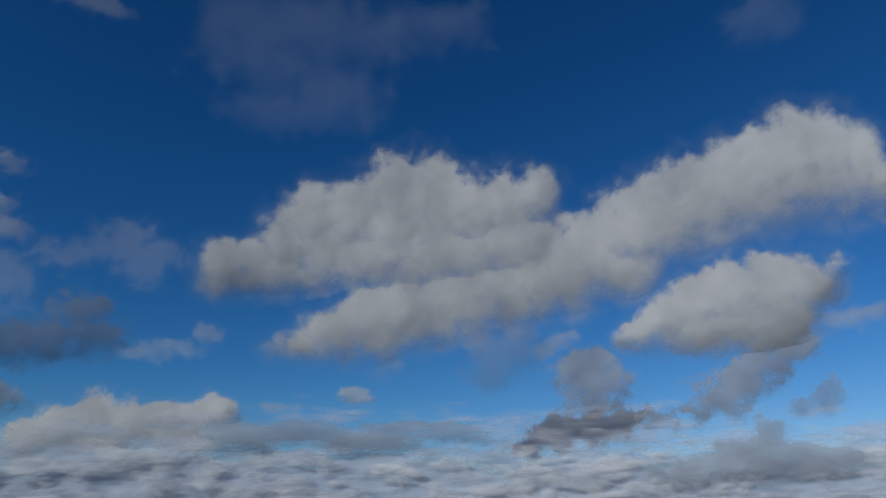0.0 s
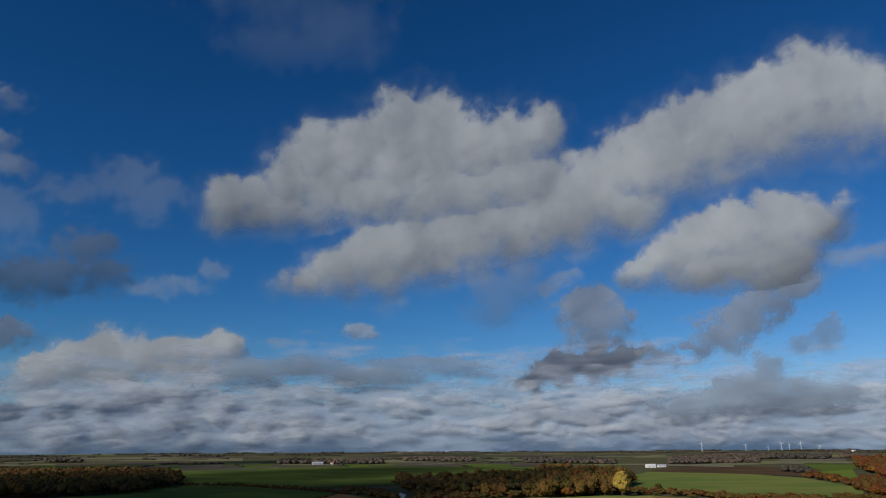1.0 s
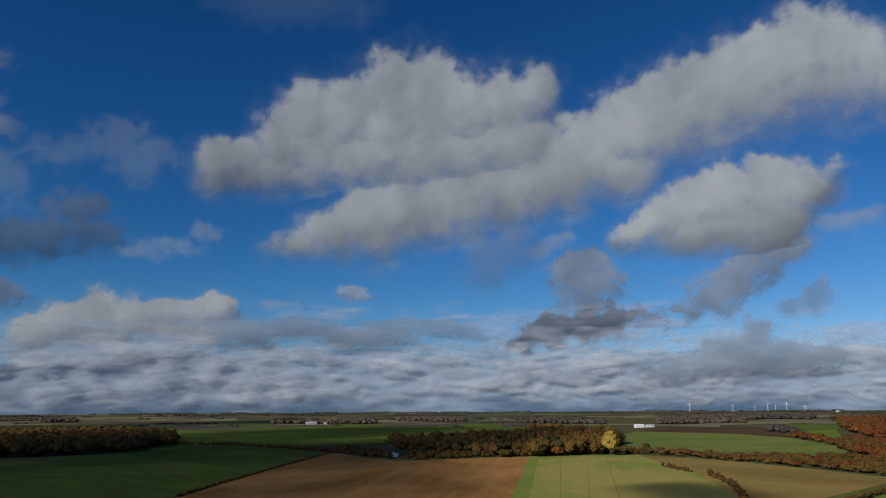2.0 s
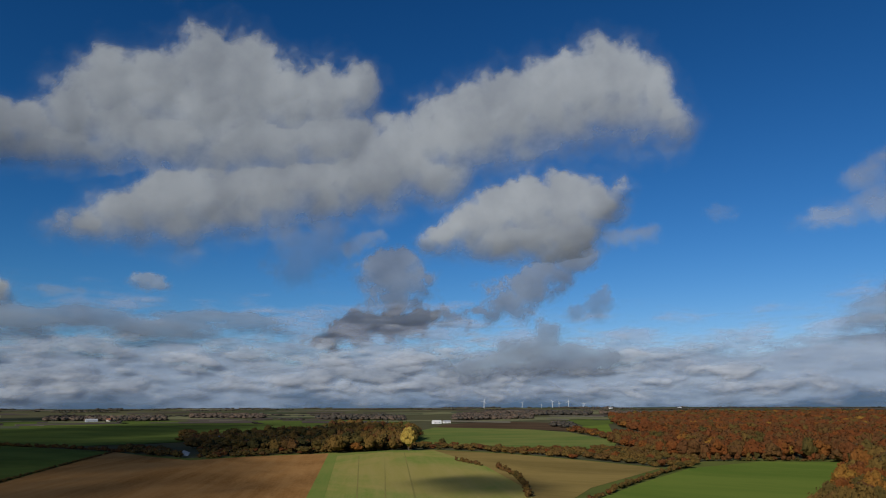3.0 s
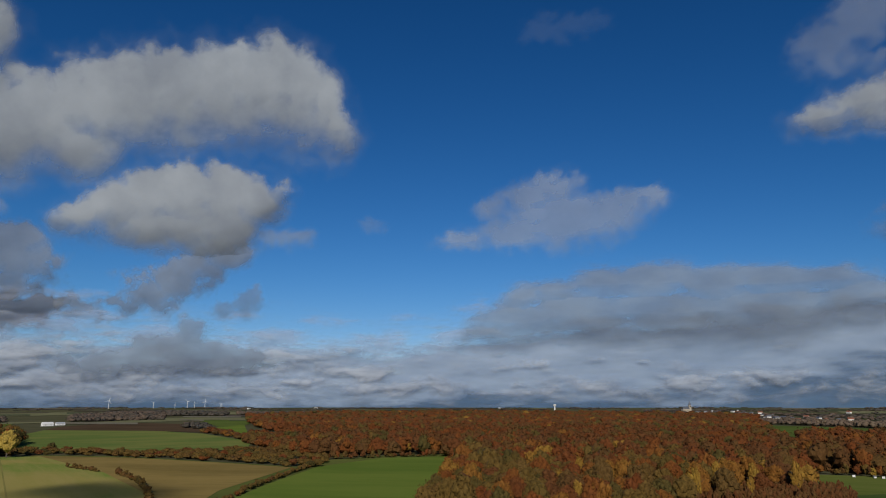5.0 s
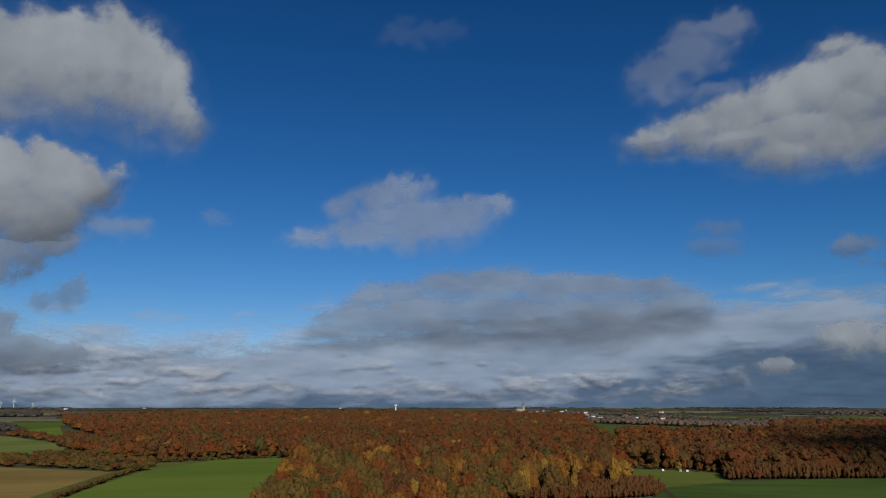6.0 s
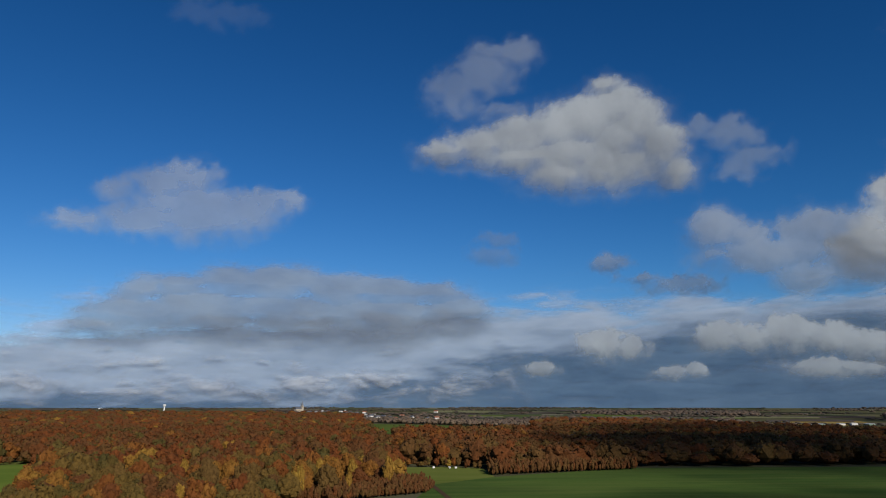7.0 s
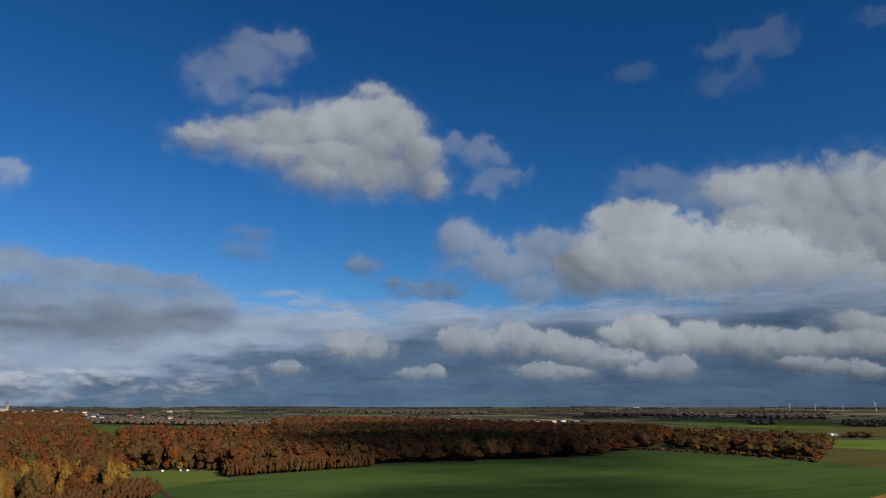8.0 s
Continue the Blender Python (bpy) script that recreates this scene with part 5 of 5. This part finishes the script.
cloud("torn scrap of cloud above a cumulus", [(74.1, 24.8, 2.1, 1.5), (77.0, 26.2, 2.3, 1.4), (79.5, 27.4, 1.8, 1.1), (77.5, 27.9, 1.6, 0.8), (78.4, 23.2, 1.7, 0.7)], CLOUD, cell=0.1, seed=6, opacity=0.31, firm=1.0, loose=1.8, curl=1.0, wander=1.6)
cloud("torn scrap of cloud beside a cumulus", [(94.4, 20.8, 1.4, 0.8), (96.8, 20.1, 1.5, 1.0), (98.2, 18.0, 1.7, 0.9), (97.0, 17.3, 1.2, 0.6)], WISP, cell=0.1, seed=7, opacity=0.34, firm=1.0, loose=1.8, curl=1.0, wander=1.6)
cloud("faint grey torn scrap of cloud", [(77.8, 13.1, 1.2, 0.5), (77.3, 11.8, 1.7, 0.6)], GREY, cell=0.08, seed=36, opacity=0.3, firm=1.1, loose=1.9, curl=0.9)
cloud("thin scrap of cloud high up", [(119.1, 26.5, 2.0, 0.9), (120.6, 25.8, 1.1, 0.5), (116.1, 26.1, 1.3, 0.5)], WISP, cell=0.08, seed=26, opacity=0.14, firm=0.9, loose=1.7, curl=1.0, wander=1.6)
cloud("faint scrap of cloud high up", [(116.3, 24.0, 1.9, 1.0)], WISP, cell=0.09, seed=27, opacity=0.1, firm=1.1, loose=1.9, curl=1.0, wander=1.6)
cloud("faint scrap of cloud high up", [(109.1, 25.4, 1.4, 0.6)], WISP, cell=0.08, seed=28, opacity=0.1, firm=1.1, loose=1.9, curl=1.0, wander=1.6)
cloud("faint scrap of cloud high up", [(127.3, 26.2, 1.2, 0.5)], WISP, cell=0.08, seed=73, opacity=0.12, firm=1.1, loose=1.9, curl=1.0, wander=1.6)
cloud("flat grey streak of cloud", [(86.6, 11.0, 1.4, 0.6), (92.2, 9.1, 2.6, 0.7), (89.4, 9.7, 1.7, 0.3)], GREY, cell=0.08, seed=35, opacity=0.6, firm=0.9, loose=1.7, curl=0.9)
# the towering heap
cloud("high bright white cumulus", [(116.4, 15.7, 2.2, 1.8), (118.7, 15.4, 2.1, 1.9), (121.3, 14.6, 2.5, 2.4), (123.8, 14.3, 2.2, 2.6), (125.9, 14.0, 1.8, 2.9), (120.7, 11.9, 2.4, 1.5), (123.5, 10.8, 2.6, 1.8), (125.8, 10.1, 2.1, 2.2), (128.3, 11.7, 2.6, 3.2), (117.4, 13.4, 2.5, 1.8), (120.1, 13.2, 2.7, 1.7), (122.9, 12.4, 2.6, 1.9), (125.6, 11.7, 2.5, 1.8)], HEAP, 4700, cell=0.12, seed=31, tilt=0.35, firm=0.9, relief=0.2)
cloud("tall white cumulus tower", [(107.1, 13.8, 1.8, 1.5), (109.5, 13.7, 2.6, 1.7), (112.0, 12.2, 2.7, 2.0), (114.8, 11.1, 3.0, 2.0), (108.5, 11.1, 3.2, 2.1), (111.8, 9.6, 4.2, 1.8), (116.7, 9.7, 2.9, 1.8), (119.7, 9.1, 3.1, 1.7), (122.5, 8.5, 2.6, 1.7), (125.2, 7.8, 2.2, 1.4), (127.8, 8.0, 2.0, 1.4), (109.0, 12.4, 3.6, 1.6), (117.9, 10.9, 3.2, 1.7), (121.6, 9.7, 3.0, 1.5), (113.8, 9.1, 4.5, 1.4), (105.4, 10.8, 2.5, 1.7)], HEAP, 4620, cell=0.11, seed=30, tilt=0.6, firm=0.7, relief=0.25)
cloud("thin veil beside the high cumulus", [(110.2, 17.0, 2.4, 1.0), (113.5, 16.2, 2.6, 1.4)], WISP, cell=0.1, seed=32, opacity=0.31, firm=1.1, loose=1.9, curl=1.0, wander=1.6)
cloud("grey soft cumulus shoulder", [(94.9, 13.1, 2.0, 1.4), (96.8, 12.4, 1.5, 0.9), (101.4, 12.5, 2.3, 1.4), (103.7, 12.0, 2.1, 1.3), (98.6, 11.0, 4.6, 1.3), (100.9, 9.1, 2.5, 1.1), (104.9, 9.9, 3.3, 1.9)], CLOUD, 4560, cell=0.1, seed=34, opacity=0.62, firm=0.8, loose=1.6, tilt=0.5)
# rows of low white cumulus
cloud("small white cumulus in front of the layer", [(85.0, 4.7, 1.2, 0.9), (86.1, 4.6, 1.3, 1.1), (87.9, 4.3, 1.3, 0.8)], SMALL_WHITE, 3300, cell=0.06, seed=37, opacity=0.85, tilt=0.5, firm=0.55, relief=0.35)
cloud("row of low white cumulus", [(94.4, 5.2, 1.7, 1.1), (96.7, 4.9, 1.9, 1.0), (99.2, 5.1, 2.1, 1.3), (101.6, 4.7, 2.1, 1.0), (104.2, 4.2, 2.2, 1.0), (106.4, 3.5, 2.4, 0.8)], SMALL_WHITE, 3300, cell=0.07, seed=38, opacity=0.85, tilt=0.6, firm=0.55, relief=0.35)
cloud("row of bright low white cumulus", [(107.3, 5.4, 1.6, 1.0), (108.8, 5.6, 2.0, 1.4), (111.0, 4.7, 1.9, 1.0), (113.1, 5.1, 2.1, 1.2), (115.5, 4.8, 2.0, 1.1), (117.3, 4.3, 1.8, 1.0), (119.6, 4.2, 2.0, 1.1), (121.7, 4.0, 1.6, 0.9), (124.1, 4.1, 1.9, 0.9)], HEAP, 3300, cell=0.07, seed=39, opacity=0.95, tilt=0.6, firm=0.55, relief=0.35)
cloud("bright low white cumulus", [(123.2, 5.6, 1.6, 1.0), (124.9, 5.0, 1.5, 1.1)], HEAP, 3340, cell=0.07, seed=40, opacity=0.95, tilt=0.6, firm=0.55, relief=0.35)
cloud("flat white cumulus near the horizon", [(109.3, 2.6, 1.9, 0.6), (111.1, 2.8, 1.8, 0.8)], SMALL_WHITE, 3260, cell=0.06, seed=41, opacity=0.85, tilt=0.6, firm=0.55, relief=0.35)
cloud("flat white cumulus near the horizon", [(121.9, 2.6, 2.0, 0.5), (123.6, 2.3, 1.3, 0.5), (119.8, 3.0, 1.7, 0.4)], SMALL_WHITE, 3260, cell=0.06, seed=42, opacity=0.85, tilt=0.6, firm=0.55, relief=0.35)
cloud("small white cumulus near the horizon", [(81.1, 2.9, 1.4, 0.5)], SMALL_WHITE, 3300, cell=0.05, seed=43, opacity=0.8, firm=0.55, relief=0.35)
cloud("small white cumulus near the horizon", [(90.8, 2.5, 1.2, 0.5), (92.6, 2.6, 0.7, 0.5)], SMALL_WHITE, 3300, cell=0.05, seed=44, opacity=0.7, firm=0.55, relief=0.35)
cloud("flat white cumulus near the horizon", [(101.1, 2.7, 2.1, 0.7), (103.3, 2.5, 1.7, 0.5)], SMALL_WHITE, 3300, cell=0.06, seed=45, opacity=0.8, firm=0.55, relief=0.35)
cloud("flat streak of cloud above the layer", [(-2.0, 6.6, 4.6, 0.5), (-6.0, 5.8, 4.9, 0.8), (-11.7, 6.4, 4.3, 0.7), (-15.0, 6.1, 2.7, 0.9), (0.2, 6.2, 3.0, 0.5)], SHEET, 4444, cell=0.08, seed=47, opacity=0.7, firm=0.8, loose=1.6, flat=2.5, tilt=0.3)
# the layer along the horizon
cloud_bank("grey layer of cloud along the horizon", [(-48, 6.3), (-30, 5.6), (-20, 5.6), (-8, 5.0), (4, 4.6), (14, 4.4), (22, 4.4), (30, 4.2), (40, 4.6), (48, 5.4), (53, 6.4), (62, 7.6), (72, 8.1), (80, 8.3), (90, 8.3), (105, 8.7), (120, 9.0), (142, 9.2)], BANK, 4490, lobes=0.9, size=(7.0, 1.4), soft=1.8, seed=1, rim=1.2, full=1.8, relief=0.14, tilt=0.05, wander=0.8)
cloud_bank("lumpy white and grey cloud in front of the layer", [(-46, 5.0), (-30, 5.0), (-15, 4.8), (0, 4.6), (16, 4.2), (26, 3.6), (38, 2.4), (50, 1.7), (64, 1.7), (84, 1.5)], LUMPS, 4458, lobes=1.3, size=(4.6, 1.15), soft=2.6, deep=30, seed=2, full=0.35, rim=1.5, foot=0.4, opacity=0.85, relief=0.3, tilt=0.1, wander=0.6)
cloud_bank("thin pale veil of cloud above the layer", [(-30, 6.6), (-8, 7.0), (8, 6.6), (24, 6.0), (36, 5.6), (46, 6.4), (56, 8.0), (64, 8.5)], LILAC, 4505, lobes=1.0, size=(7.0, 1.0), soft=3.2, deep=60, seed=5, full=0.6, rim=1.2, opacity=0.55)
# added dark sheet for the part of the layer in shade
cloud_bank("dark blue-grey shaded cloud low on the horizon", [(-48, 0.9), (-10, 0.8), (20, 0.8), (50, 0.8), (64, 1.4), (72, 3.0), (80, 4.8), (92, 6.2), (108, 7.0), (125, 7.2), (142, 7.4)], SHADED_BANK, 4474, lobes=0.6, size=(9.0, 1.0), soft=1.6, deep=20, seed=9, rim=1.6, full=1.3, relief=0.08, tilt=0.0)
